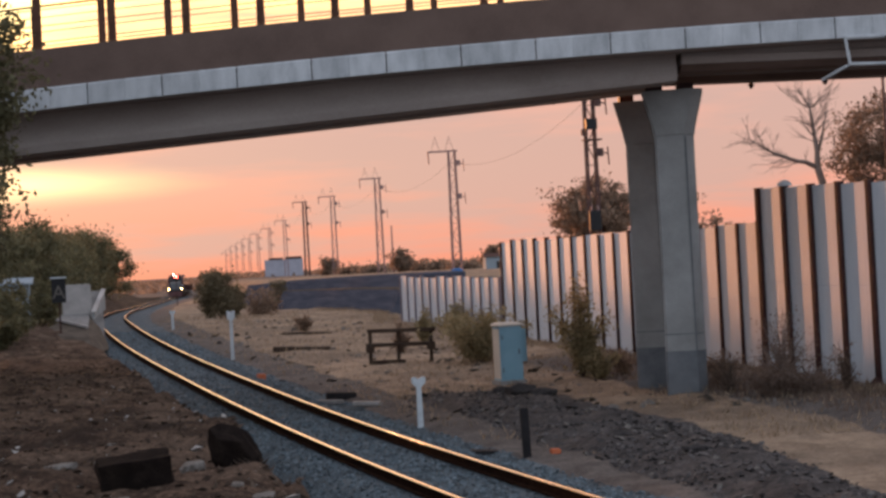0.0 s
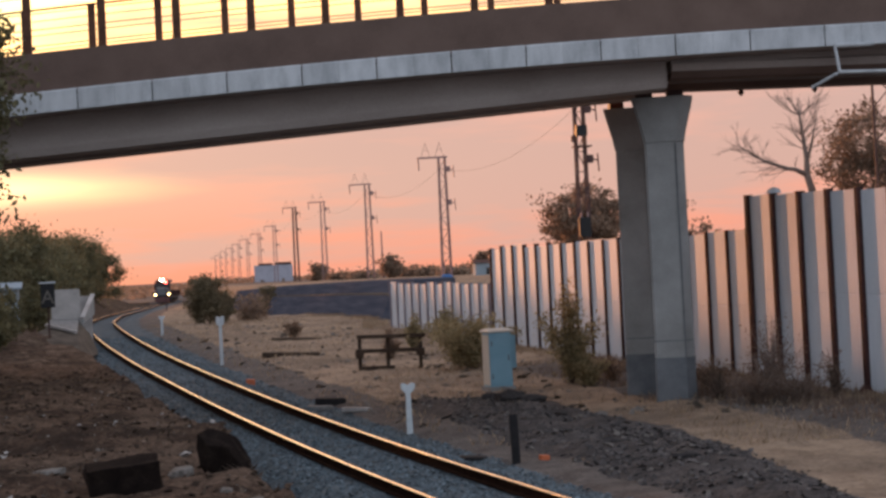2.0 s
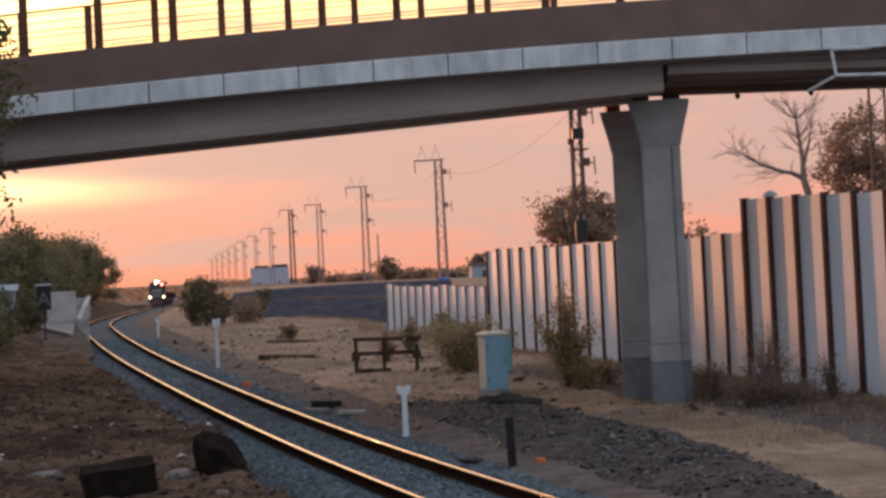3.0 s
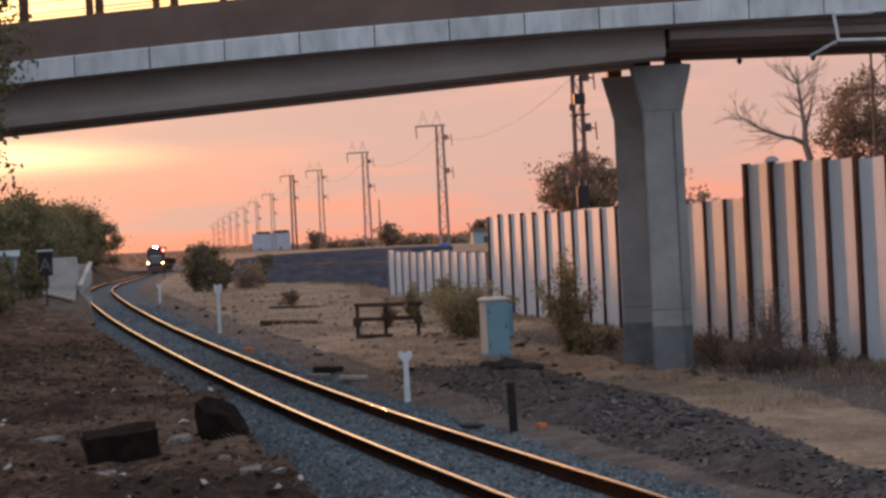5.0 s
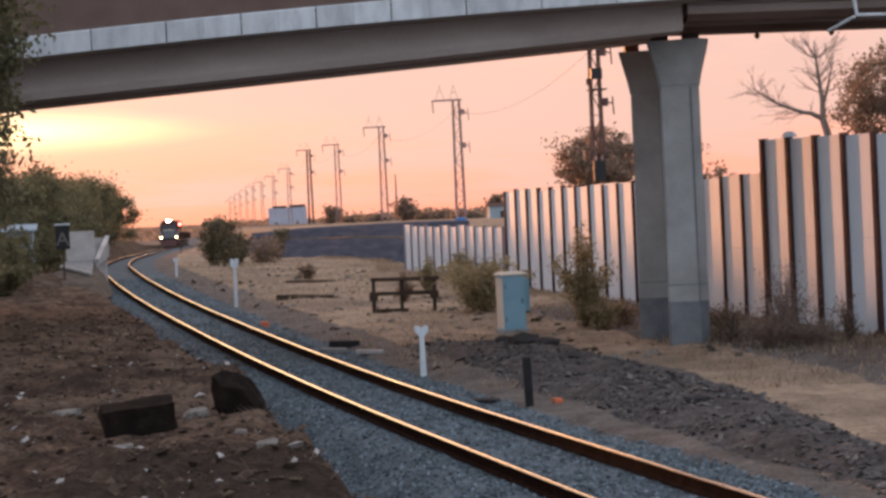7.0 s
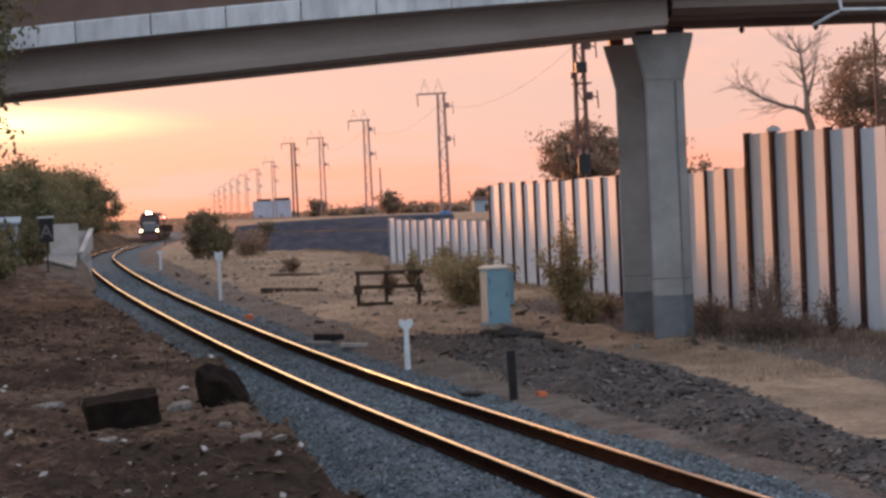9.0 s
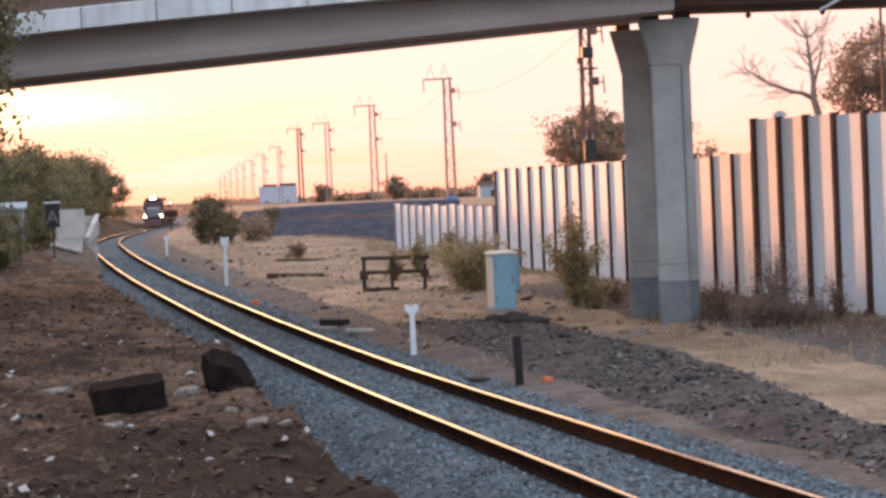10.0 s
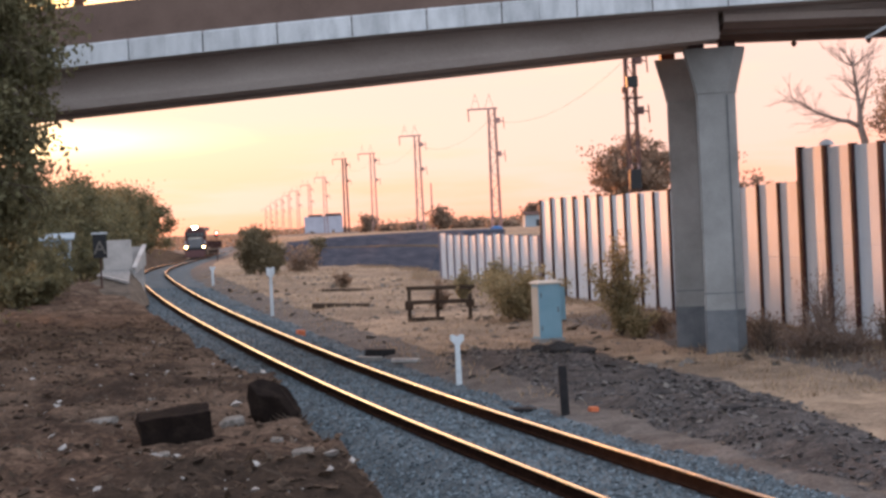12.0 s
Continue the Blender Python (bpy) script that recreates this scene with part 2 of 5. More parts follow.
LEAF_OLIVE = leafy(material("olive_leaf", [(0.135, 0.108, 0.064), (0.205, 0.165, 0.10), (0.28, 0.225, 0.14)], 0.8, 0.8, bump=0, vary=0.35))
LEAF_BROWN = leafy(material("brown_leaf", [(0.20, 0.14, 0.10), (0.30, 0.215, 0.155), (0.39, 0.29, 0.21)], 0.8, 0.85, bump=0, vary=0.35), 0.55)
WEED = leafy(material("dead_weed", [(0.14, 0.095, 0.072), (0.22, 0.155, 0.118), (0.31, 0.225, 0.172)], 1.2, 0.9, bump=0, vary=0.35))
STRAW = leafy(material("dry_grass", [(0.24, 0.18, 0.125), (0.34, 0.26, 0.18), (0.44, 0.34, 0.24)], 1.5, 0.95, bump=0, vary=0.3))


def ground_material():
    m = bpy.data.materials.new("yard_ground")
    m.use_nodes = True
    t = m.node_tree
    b = t.nodes["Principled BSDF"]
    b.inputs["Specular IOR Level"].default_value = 0.15
    co = t.nodes.new("ShaderNodeTexCoord").outputs["Object"]
    zone = t.nodes.new("ShaderNodeAttribute")
    zone.attribute_name = "zone"
    ch = t.nodes.new("ShaderNodeSeparateColor")
    t.links.new(zone.outputs["Color"], ch.inputs[0])

    def grain(scale, detail=6.0):
        n = node(t, "ShaderNodeTexNoise", Scale=scale, Detail=detail, Roughness=0.65)
        t.links.new(co, n.inputs["Vector"])
        return n.outputs[0]
    wide, mid, tiny = grain(0.16), grain(1.7), grain(14.0)
    v = mathn(t, "ADD", mathn(t, "MULTIPLY", mid, 0.5), mathn(t, "MULTIPLY", tiny, 0.5))
    dry = ramp(t, v, [(0.34, (0.17, 0.120, 0.083)), (0.5, (0.34, 0.245, 0.170)), (0.66, (0.50, 0.370, 0.262))])
    scrub = ramp(t, v, [(0.36, (0.06, 0.046, 0.036)), (0.64, (0.18, 0.138, 0.106))])
    dry = mix(t, ramp(t, wide, [(0.42, (0, 0, 0)), (0.58, (0.5, 0.5, 0.5))]), dry, scrub)
    bare = grain(0.55, 5.0)
    dry = mix(t, ramp(t, bare, [(0.50, (0, 0, 0)), (0.60, (0.35, 0.35, 0.35))]), dry, ramp(t, tiny, [(0.36, (0.07, 0.053, 0.041)), (0.64, (0.20, 0.152, 0.118))]))
    dirt = ramp(t, v, [(0.36, (0.062, 0.052, 0.047)), (0.5, (0.120, 0.102, 0.091)), (0.64, (0.195, 0.168, 0.150))])
    dry = mix(t, ramp(t, mathn(t, "ADD", zone.outputs["Alpha"], mathn(t, "MULTIPLY", mathn(t, "SUBTRACT", mid, 0.5), 1.2)), [(0.4, (0, 0, 0)), (0.6, (1, 1, 1))]), dry, dirt)
    gravel = ramp(t, v, [(0.38, (0.040, 0.054, 0.064)), (0.5, (0.085, 0.108, 0.122)), (0.62, (0.16, 0.192, 0.21))])
    soil = ramp(t, v, [(0.38, (0.017, 0.0095, 0.0062)), (0.5, (0.058, 0.035, 0.0235)), (0.62, (0.172, 0.112, 0.077))])
    soil = mix(t, ramp(t, wide, [(0.40, (0, 0, 0)), (0.60, (0.6, 0.6, 0.6))]), soil, (0.022, 0.015, 0.0105))
    patch = grain(0.75, 4.0)
    soil = mix(t, ramp(t, patch, [(0.47, (0, 0, 0)), (0.60, (0.55, 0.55, 0.55))]), soil, ramp(t, tiny, [(0.36, (0.078, 0.052, 0.036)), (0.64, (0.21, 0.145, 0.104))]))
    soil = mix(t, ramp(t, patch, [(0.36, (0.6, 0.6, 0.6)), (0.46, (0, 0, 0))]), soil, (0.020, 0.0135, 0.010))
    heap = ramp(t, tiny, [(0.36, (0.012, 0.008, 0.0055)), (0.64, (0.038, 0.026, 0.018))])
    soil = mix(t, mathn(t, "MULTIPLY", zone.outputs["Alpha"], 0.85), soil, heap)
    slag = ramp(t, v, [(0.38, (0.030, 0.027, 0.026)), (0.5, (0.070, 0.062, 0.059)), (0.63, (0.145, 0.126, 0.116))])
    edge = mathn(t, "MULTIPLY", mathn(t, "SUBTRACT", mid, 0.5), 1.2)

    def rough_mask(c):
        return ramp(t, mathn(t, "ADD", c, edge), [(0.4, (0, 0, 0)), (0.6, (1, 1, 1))])
    col = mix(t, rough_mask(ch.outputs[2]), dry, slag)
    col = mix(t, rough_mask(ch.outputs[1]), col, soil)
    col = mix(t, rough_mask(ch.outputs[0]), col, gravel)
    t.links.new(col, b.inputs["Base Color"])
    b.inputs["Roughness"].default_value = 0.95
    bp = node(t, "ShaderNodeBump", Strength=0.9, Distance=0.09)
    t.links.new(v, bp.inputs["Height"])
    t.links.new(bp.outputs[0], b.inputs["Normal"])
    return m


# ---------------------------------------------------------------- mesh helpers
class Shape:
    """Vertices and faces that become one mesh."""

    def __init__(self):
        self.v, self.f = [], []

    def box(self, c, size, m=None):
        x, y, z = (s / 2 for s in size)
        k = len(self.v)
        for a in (-1, 1):
            for b in (-1, 1):
                for d in (-1, 1):
                    p = Vector((a * x, b * y, d * z))
                    p = (m @ p if m else p) + Vector(c)
                    self.v.append(tuple(p))
        for q in ((0, 1, 3, 2), (4, 6, 7, 5), (0, 4, 5, 1), (2, 3, 7, 6), (0, 2, 6, 4), (1, 5, 7, 3)):
            self.f.append(tuple(k + i for i in q))
        return self

    def beam(self, a, b, w, h=None):
        """A bar of width w and height h from a to b."""
        a, b = Vector(a), Vector(b)
        d = (b - a).normalized()
        s = d.cross(Vector((0, 0, 1)))
        s = s.normalized() if s.length > 1e-3 else Vector((1, 0, 0))
        u = s.cross(d)
        h = w if h is None else h
        k = len(self.v)
        for p in (a, b):
            for i, j in ((-1, -1), (1, -1), (1, 1), (-1, 1)):
                self.v.append(tuple(p + s * (i * w / 2) + u * (j * h / 2)))
        for q in ((3, 2, 1, 0), (4, 5, 6, 7), (0, 1, 5, 4), (1, 2, 6, 5), (2, 3, 7, 6), (3, 0, 4, 7)):
            self.f.append(tuple(k + i for i in q))
        return self

    def tube(self, pts, radii, n=8):
        """A round tube through pts, capped."""
        pts = [Vector(p) for p in pts]
        k = len(self.v)
        for i, p in enumerate(pts):
            d = (pts[min(i + 1, len(pts) - 1)] - pts[max(i - 1, 0)]).normalized()
            s = d.cross(Vector((0.31, 0.17, 0.93)))
            s = s.normalized() if s.length > 1e-3 else Vector((1, 0, 0))
            u = d.cross(s)
            r = radii[i] if isinstance(radii, (list, tuple)) else radii
            for j in range(n):
                a = 2 * math.pi * j / n
                self.v.append(tuple(p + (s * math.cos(a) + u * math.sin(a)) * r))
        for i in range(len(pts) - 1):
            for j in range(n):
                a, b = k + i * n + j, k + i * n + (j + 1) % n
                self.f.append((a, b, b + n, a + n))
        self.f.append(tuple(range(k + n - 1, k - 1, -1)))
        e = k + (len(pts) - 1) * n
        self.f.append(tuple(range(e, e + n)))
        return self

    def loft(self, rings):
        """Skin over closed rings of equally many points, capped."""
        k, n = len(self.v), len(rings[0])
        for r in rings:
            self.v.extend(tuple(p) for p in r)
        for i in range(len(rings) - 1):
            for j in range(n):
                a, b = k + i * n + j, k + i * n + (j + 1) % n
                self.f.append((a, b, b + n, a + n))
        self.f.append(tuple(range(k + n - 1, k - 1, -1)))
        e = k + (len(rings) - 1) * n
        self.f.append(tuple(range(e, e + n)))
        return self

    def mesh(self, name, mat, bevel=0.0, smooth=False):
        me = bpy.data.meshes.new(name)
        me.from_pydata(self.v, [], self.f)
        bm = bmesh.new()
        bm.from_mesh(me)
        bmesh.ops.recalc_face_normals(bm, faces=bm.faces)
        if bevel:
            bmesh.ops.bevel(bm, geom=bm.edges[:], offset=bevel, segments=2, affect="EDGES", clamp_overlap=True)
        bm.to_mesh(me)
        bm.free()
        for m in (mat if isinstance(mat, (list, tuple)) else [mat]):
            me.materials.append(m)
        if smooth:
            me.shade_smooth()
        return me


def part(name, shape, mat, parent=None, label="", bevel=0.0, smooth=False, at=None):
    me = shape if isinstance(shape, bpy.types.Mesh) else shape.mesh(name, mat, bevel, smooth)
    ob = new(name, me)
    if at is not None:
        ob.matrix_basis = at
    if parent:
        ob.parent = parent
    if label:
        ob["label"] = label
    return ob


def thing(name, label, category, at=None, group="", kind=""):
    ob = new(name)
    ob.empty_display_size = 0.3
    if at is not None:
        ob.matrix_basis = at
    return tagged(ob, label, category, group, kind)


def lump(rng, size, n=1, rough=0.25):
    """An uneven stone with flat facets."""
    bm = bmesh.new()
    bmesh.ops.create_icosphere(bm, subdivisions=n, radius=1.0)
    s = Shape()
    for v in bm.verts:
        k = 1 + rng.uniform(-rough, rough)
        s.v.append((v.co.x * size[0] / 2 * k, v.co.y * size[1] / 2 * k, v.co.z * size[2] / 2 * k))
    s.f = [tuple(v.index for v in f.verts) for f in bm.faces]
    bm.free()
    return s


def scatter(name, places, sizes, mat, rng, flat=0.7):
    """Many small eight-sided stones as one mesh."""
    n = len(places)
    unit = np.array([(1, 0, 0), (-1, 0, 0), (0, 1, 0), (0, -1, 0), (0, 0, 1), (0, 0, -1)], float)
    tri = np.array([(0, 2, 4), (2, 1, 4), (1, 3, 4), (3, 0, 4), (2, 0, 5), (1, 2, 5), (3, 1, 5), (0, 3, 5)])
    a = rng.uniform(0, 2 * np.pi, n)
    tilt = rng.normal(0, 0.35, (n, 2))
    s = sizes[:, None, None] * rng.uniform(0.6, 1.25, (n, 6, 1)) * unit[None]
    s[:, :, 2] *= flat
    c, d = np.cos(a)[:, None], np.sin(a)[:, None]
    x, y = s[:, :, 0] * c - s[:, :, 1] * d, s[:, :, 0] * d + s[:, :, 1] * c
    z = s[:, :, 2] + x * tilt[:, :1] + y * tilt[:, 1:]
    v = np.stack([x, y, z], 2) + places[:, None, :]
    f = (tri[None] + (np.arange(n) * 6)[:, None, None]).reshape(-1, 3)
    me = bpy.data.meshes.new(name)
    me.from_pydata(v.reshape(-1, 3).tolist(), [], f.tolist())
    me.materials.append(mat)
    return me


def leaves(name, centres, size, mat, rng, long=1.7):
    """A leaf, a folded pair of triangles, at every centre."""
    n = len(centres)
    d = rng.normal(0, 1, (n, 3))
    d /= np.linalg.norm(d, axis=1)[:, None]
    e = np.cross(d, rng.normal(0, 1, (n, 3)))
    e /= np.linalg.norm(e, axis=1)[:, None]
    w = np.cross(d, e)
    s = size * rng.uniform(0.6, 1.4, (n, 1))
    v = np.stack([centres - d * s * long / 2, centres + e * s / 2 + w * s * 0.2, centres + d * s * long / 2, centres - e * s / 2 + w * s * 0.2], 1)
    f = np.array([(0, 1, 2), (0, 2, 3)])[None] + (np.arange(n) * 4)[:, None, None]
    me = bpy.data.meshes.new(name)
    me.from_pydata(v.reshape(-1, 3).tolist(), [], f.reshape(-1, 3).tolist())
    me.materials.append(mat)
    return me


# ---------------------------------------------------------------- the lie of the land
def ease(a, b, t):
    t = np.clip((np.asarray(t, float) - a) / (b - a), 0, 1)
    return t * t * (3 - 2 * t)


SLOPES = np.array([(0, -0.2915), (55, -0.2915), (71, -0.26), (88, -0.221), (108, -0.178), (172, -0.147), (225, -0.13), (800, -0.12)])
TRACK_Y = np.arange(-60, 900, 0.25)
TRACK_X = np.cumsum(np.interp(TRACK_Y, SLOPES[:, 0], SLOPES[:, 1])) * 0.25
TRACK_X += -0.17 - np.interp(25.7, TRACK_Y, TRACK_X)


def track_x(y):
    return np.interp(y, TRACK_Y, TRACK_X)


def rail_z(y):
    """Top of the rails: a rise after the bridge, then nearly level."""
    return 1.30 * ease(25, 95, y) - 0.35 * ease(98, 208, y)


def wave(x, y, scale, seed=0.0):
    """Cheap smooth unevenness in -1..1."""
    x, y = np.asarray(x) / scale, np.asarray(y) / scale
    return (np.sin(x * 1.7 + y * 0.9 + seed) * np.sin(y * 1.3 - x * 0.6 + 2.1 * seed) + 0.5 * np.sin(x * 3.9 - y * 2.7 + 1.3 + seed)
            * np.sin(y * 3.1 + x * 2.2 + seed) + 0.3 * np.sin(x * 8.3 + y * 6.1 + seed) * np.sin(y * 7.7 - x * 5.9)) / 1.6


def wall_x(y):
    """Line of the fence and of the revetment that goes on behind it."""
    return np.interp(y, [0, 38.1, 75.6, 87, 127, 200, 900], [20.9, 9.35, -2.0, -2.47, -12.25, -25.0, -137.0])


def land(x, y):
    """Height of the ground, and its zones: ballast, bank soil, slag, dirt."""
    x, y = np.asarray(x, float), np.asarray(y, float)
    q = (track_x(y) - x) * 0.96                     # distance to the left of the track's middle
    top = rail_z(y)
    right = top - 0.28 + 0.07 * wave(x, y, 1.9) + 0.035 * wave(x, y, 0.6, 2)
    far = ease(60, 140, y)
    right = right + far * 0.12 * wave(x, y, 9.0, 1)
    # the ground under the fence is a little higher
    right = right + 0.12 * ease(-4, 0, x - wall_x(y)) * (1 - far)
    upper = 2.75 + 0.0045 * (y - 100) + 0.10 * wave(x, y, 14.0, 4)
    right = right + (upper - right) * ease(0.6, 3.0, x - wall_x(y)) * ease(80, 88, y)
    # the bank on the other side of the track
    bank = np.maximum(1.10, top + 0.02) + 0.13 * wave(x, y, 2.3, 5) + 0.085 * wave(x, y, 0.55, 3) + 0.05 * wave(0.4 * x, y, 0.9, 9)
    edge = np.interp(y, [0, 12, 14.5, 23, 31, 45, 65, 90, 900], [4.1, 3.75, 3.6, 3.0, 2.9, 2.3, 1.7, 2.4, 3.2]) + 0.16 * wave(x, y, 2.0, 7)
    # further on the track lies in a low cutting
    bank = bank + 0.55 * np.exp(-((x + 15.9) / 1.3) ** 2 - ((y - 66.0) / 3.5) ** 2)
    bank = bank + 1.5 * ease(82, 112, y) * (1 - ease(260, 340, y)) * ease(0.6, 4.5, q - edge)
    up = ease(0, 0.65, q - edge)
    left = (top - 0.55) * (1 - up) + bank * up
    ballast_left = top - 0.20 - 0.42 * ease(1.25, 2.3, q)
    left = np.maximum(left, ballast_left * (1 - up) + left * up)
    ballast_right = top - 0.20 - 0.25 * ease(1.3, 2.2, -q)
    z = np.where(q > 0, left, np.maximum(ballast_right, np.where(-q > 1.6, right, -9)))
    z = np.where((q <= 0) & (-q > 1.6) & (-q < 2.6), ballast_right + (np.maximum(right, ballast_right - 1) - ballast_right) * ease(1.6, 2.6, -q), z)
    # the plain rises slowly to the skyline
    plain = 0.95 + 0.0062 * (y - 330)
    z = z + (np.maximum(plain, z) - z) * ease(340, 460, y)
    ballast = (1 - ease(2.0, 2.5, -q)) * np.where(q > 0, 1 - ease(0.0, 0.35, q - edge + 0.15), 1)
    soil = np.where(q > 0, ease(-0.1, 0.3, q - edge), 0) * (1 - ease(300, 380, y))
    # dry grass breaks through the soil of the bank further on
    soil = soil * (1 - 0.36 * ease(21, 32, y) * (1 - ease(62, 84, y)))
    # a strip of slag and rubble beside the ballast, which fades out beyond the cabinet
    low = np.interp(y, [18, 22, 26, 32, 37], [2.7, 2.8, 3.05, 3.3, 3.6])
    high = np.interp(y, [18, 22.7, 25.8, 31.4, 36, 44, 60], [4.5, 4.75, 5.3, 6.3, 6.9, 6.4, 6.2])
    strip = ease(low - 0.35, low + 0.25, -q + 0.25 * wave(x, y, 1.4, 5)) * (1 - ease(high - 0.3, high + 0.3, -q + 0.35 * wave(x, y, 1.6, 8))) * (1 - 0.9 * ease(37, 46, y)) * (q < 0)
    z = z + strip * ease(low, low + 0.8, -q) * (1 - ease(high - 0.9, high + 0.1, -q)) * (0.16 + 0.10 * wave(x, y, 0.9, 11) + 0.08 * wave(x, y, 2.4, 12))
    # trodden dirt before the slag, weedy dirt along the fence, and a heap of dark earth on the bank
    weeds = np.interp(y, [20, 27, 30, 33, 50], [7.0, 8.0, 8.7, 9.2, 9.2])
    dirt = (1 - ease(low - 0.2, low + 0.4, -q)) + ease(weeds - 0.1, weeds + 0.15, -q + 0.2 * wave(x, y, 1.7, 3)) * (1 - ease(46, 56, y))
    z = z + 0.14 * ease(weeds - 0.05, weeds + 0.55, -q + 0.2 * wave(x, y, 1.7, 3)) * (1 - ease(34, 37, y)) * (q < 0)
    heap = ease(7.0, 9.0, y) * (1 - ease(13.7, 14.7, y + 0.3 * wave(x, y, 0.9, 4))) * ease(-3.5, -2.7, x + 0.3 * wave(x, y, 0.8, 6))
    z = z + 0.05 * heap * (q > edge + 0.2)
    dirt = np.maximum(np.where(q < 0, np.clip(dirt, 0, 1), heap), ease(230, 320, y))
    return z, ballast, soil, strip, dirt


def land_z(x, y):
    return float(land(x, y)[0])


def build_ground():
    rows = [-60.0, -30.0, -12.0, -4.0, 2.0, 6.0, 9.0]
    y = 10.5
    while y < 4300:
        rows.append(y)
        y += max(0.10, y * (0.0085 if y < 150 else 0.03))
    inner = np.linspace(-1, 1, 231)
    outer = np.geomspace(1.03, 14, 16)
    cols = np.concatenate([-outer[::-1], inner, outer])
    rows = np.array(rows)
    yy = np.repeat(rows[:, None], len(cols), 1)
    half = np.where(rows < 8, 4.0, 0.30 * rows + 1.0)[:, None]
    xx = cols[None] * half
    z, a, b, c, d = land(xx, yy)
    nr, nc = xx.shape
    idx = np.arange(nr * nc).reshape(nr, nc)
    f = np.stack([idx[:-1, :-1], idx[:-1, 1:], idx[1:, 1:], idx[1:, :-1]], 2).reshape(-1, 4)
    me = bpy.data.meshes.new("ground")
    me.from_pydata(np.stack([xx, yy, z], 2).reshape(-1, 3).tolist(), [], f.tolist())
    zone = me.color_attributes.new("zone", "FLOAT_COLOR", "POINT")
    zone.data.foreach_set("color", np.stack([a, b, c, d], 2).reshape(-1).astype(np.float32))
    me.materials.append(ground_material())
    me.shade_smooth()
    ob = tagged(new("ground", me), "brown earth, dry grass and grey gravel of a railway yard", "ground", kind="structure")
    return ob


ground = build_ground()
nrng = np.random.default_rng(7)
rng = random.Random(11)


# ---------------------------------------------------------------- the track
def build_track():
    track = thing("railway_track", "single railway track with shining steel rails on grey ballast", "railway track")
    ys = np.concatenate([np.arange(-50, 130, 1.0), np.arange(130, 620, 6.0)])
    # head, web and foot of a rail, from the left of the top round
    prof = [(-0.036, -0.016), (-0.0345, -0.009), (-0.030, -0.004), (-0.022, -0.001), (0.0, 0.0), (0.022, -0.001), (0.030, -0.004), (0.0345, -0.009), (0.036, -0.016),
            (0.036, -0.035), (0.009, -0.05), (0.009, -0.145), (0.07, -0.158), (0.07, -0.172),
            (-0.07, -0.172), (-0.07, -0.158), (-0.009, -0.145), (-0.009, -0.05), (-0.036, -0.035)]
    for side in (-0.755, 0.755):
        rings = []
        for y in ys:
            x, z = track_x(y), rail_z(y)
            s = (track_x(y + 0.5) - track_x(y - 0.5))
            n = Vector((1, -s, 0)).normalized()
            p = Vector((x, y, z)) + n * side
            rings.append([p + n * a + Vector((0, 0, b)) for a, b in prof])
        sh = Shape().loft(rings)
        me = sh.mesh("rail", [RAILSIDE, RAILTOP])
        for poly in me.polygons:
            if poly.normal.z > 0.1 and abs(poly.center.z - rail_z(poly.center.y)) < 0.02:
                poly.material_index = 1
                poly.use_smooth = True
        part("rail", me, None, track, "rusty steel rail with a polished head")
    sl = Shape()
    rings = []
    for y, w, h in ((-1.25, 0.13, 0.0), (-0.6, 0.13, -0.01), (0.6, 0.13, -0.01), (1.25, 0.13, 0.0)):
        rings.append([(y, -w, h), (y, w, h), (y, w + 0.02, -0.2), (y, -w - 0.02, -0.2)])
    sl.loft(rings)
    me = sl.mesh("sleeper", SLEEPER)
    y = 17.0
    while y < 120:
        s = math.atan2(track_x(y + 0.5) - track_x(y - 0.5), 1.0)
        part("sleeper", me, None, track, at=pose(track_x(y), y, rail_z(y) - 0.205, 0, 0, -math.degrees(s)))
        y += 0.62
    return track


build_track()

# loose ballast
n = 34000
by = 14 + 66 * nrng.random(n) ** 1.7
bq = nrng.uniform(-2.45, 3.6, n)
bx = track_x(by) - bq
bz, ba, bb, bc, _ = land(bx, by)
keep = (ba > 0.4) & (np.abs(np.abs(bq) - 0.755) > 0.06)
pl = np.stack([bx, by, bz + 0.006], 1)[keep]
tagged(new("ballast_stones", scatter("ballast_stones", pl, nrng.uniform(0.018, 0.048, len(pl)), STONE, nrng)),
       "loose grey crushed stone ballast round the rails", "ballast", kind="stuff")
# slag and rubble beside the track
n = 17000
sy = 17 + 39 * nrng.random(n) ** 1.2
sq = -nrng.uniform(2.4, 6.6, n)
sx = track_x(sy) - sq
sz, sa, sb, sc, _ = land(sx, sy)
clump = wave(sx, sy, 1.3, 3) + nrng.normal(0, 0.35, n)
keep = (sc > 0.35) & (clump > -0.15)
pl = np.stack([sx, sy, sz + 0.01], 1)[keep]
tagged(new("slag_rubble", scatter("slag_rubble", pl, nrng.uniform(0.015, 0.09, len(pl)) * nrng.uniform(0.35, 1, len(pl)), SLAG, nrng, 0.42)),
       "strip of dark slag and broken stone beside the track", "rubble", kind="stuff")

pick = nrng.permutation(len(pl))[:len(pl) // 12]
tagged(new("pale_rubble", scatter("pale_rubble", pl[pick] + nrng.normal(0, 0.12, (len(pick), 3)) * (1, 1, 0), nrng.uniform(0.02, 0.10, len(pick)) * nrng.uniform(0.4, 1, len(pick)), DUSTY, nrng, 0.4)),
       "pale broken stones among the slag", "rubble", kind="stuff")

# ---------------------------------------------------------------- the footbridge
BR_Y, BR_Y2 = 37.0, 42.4


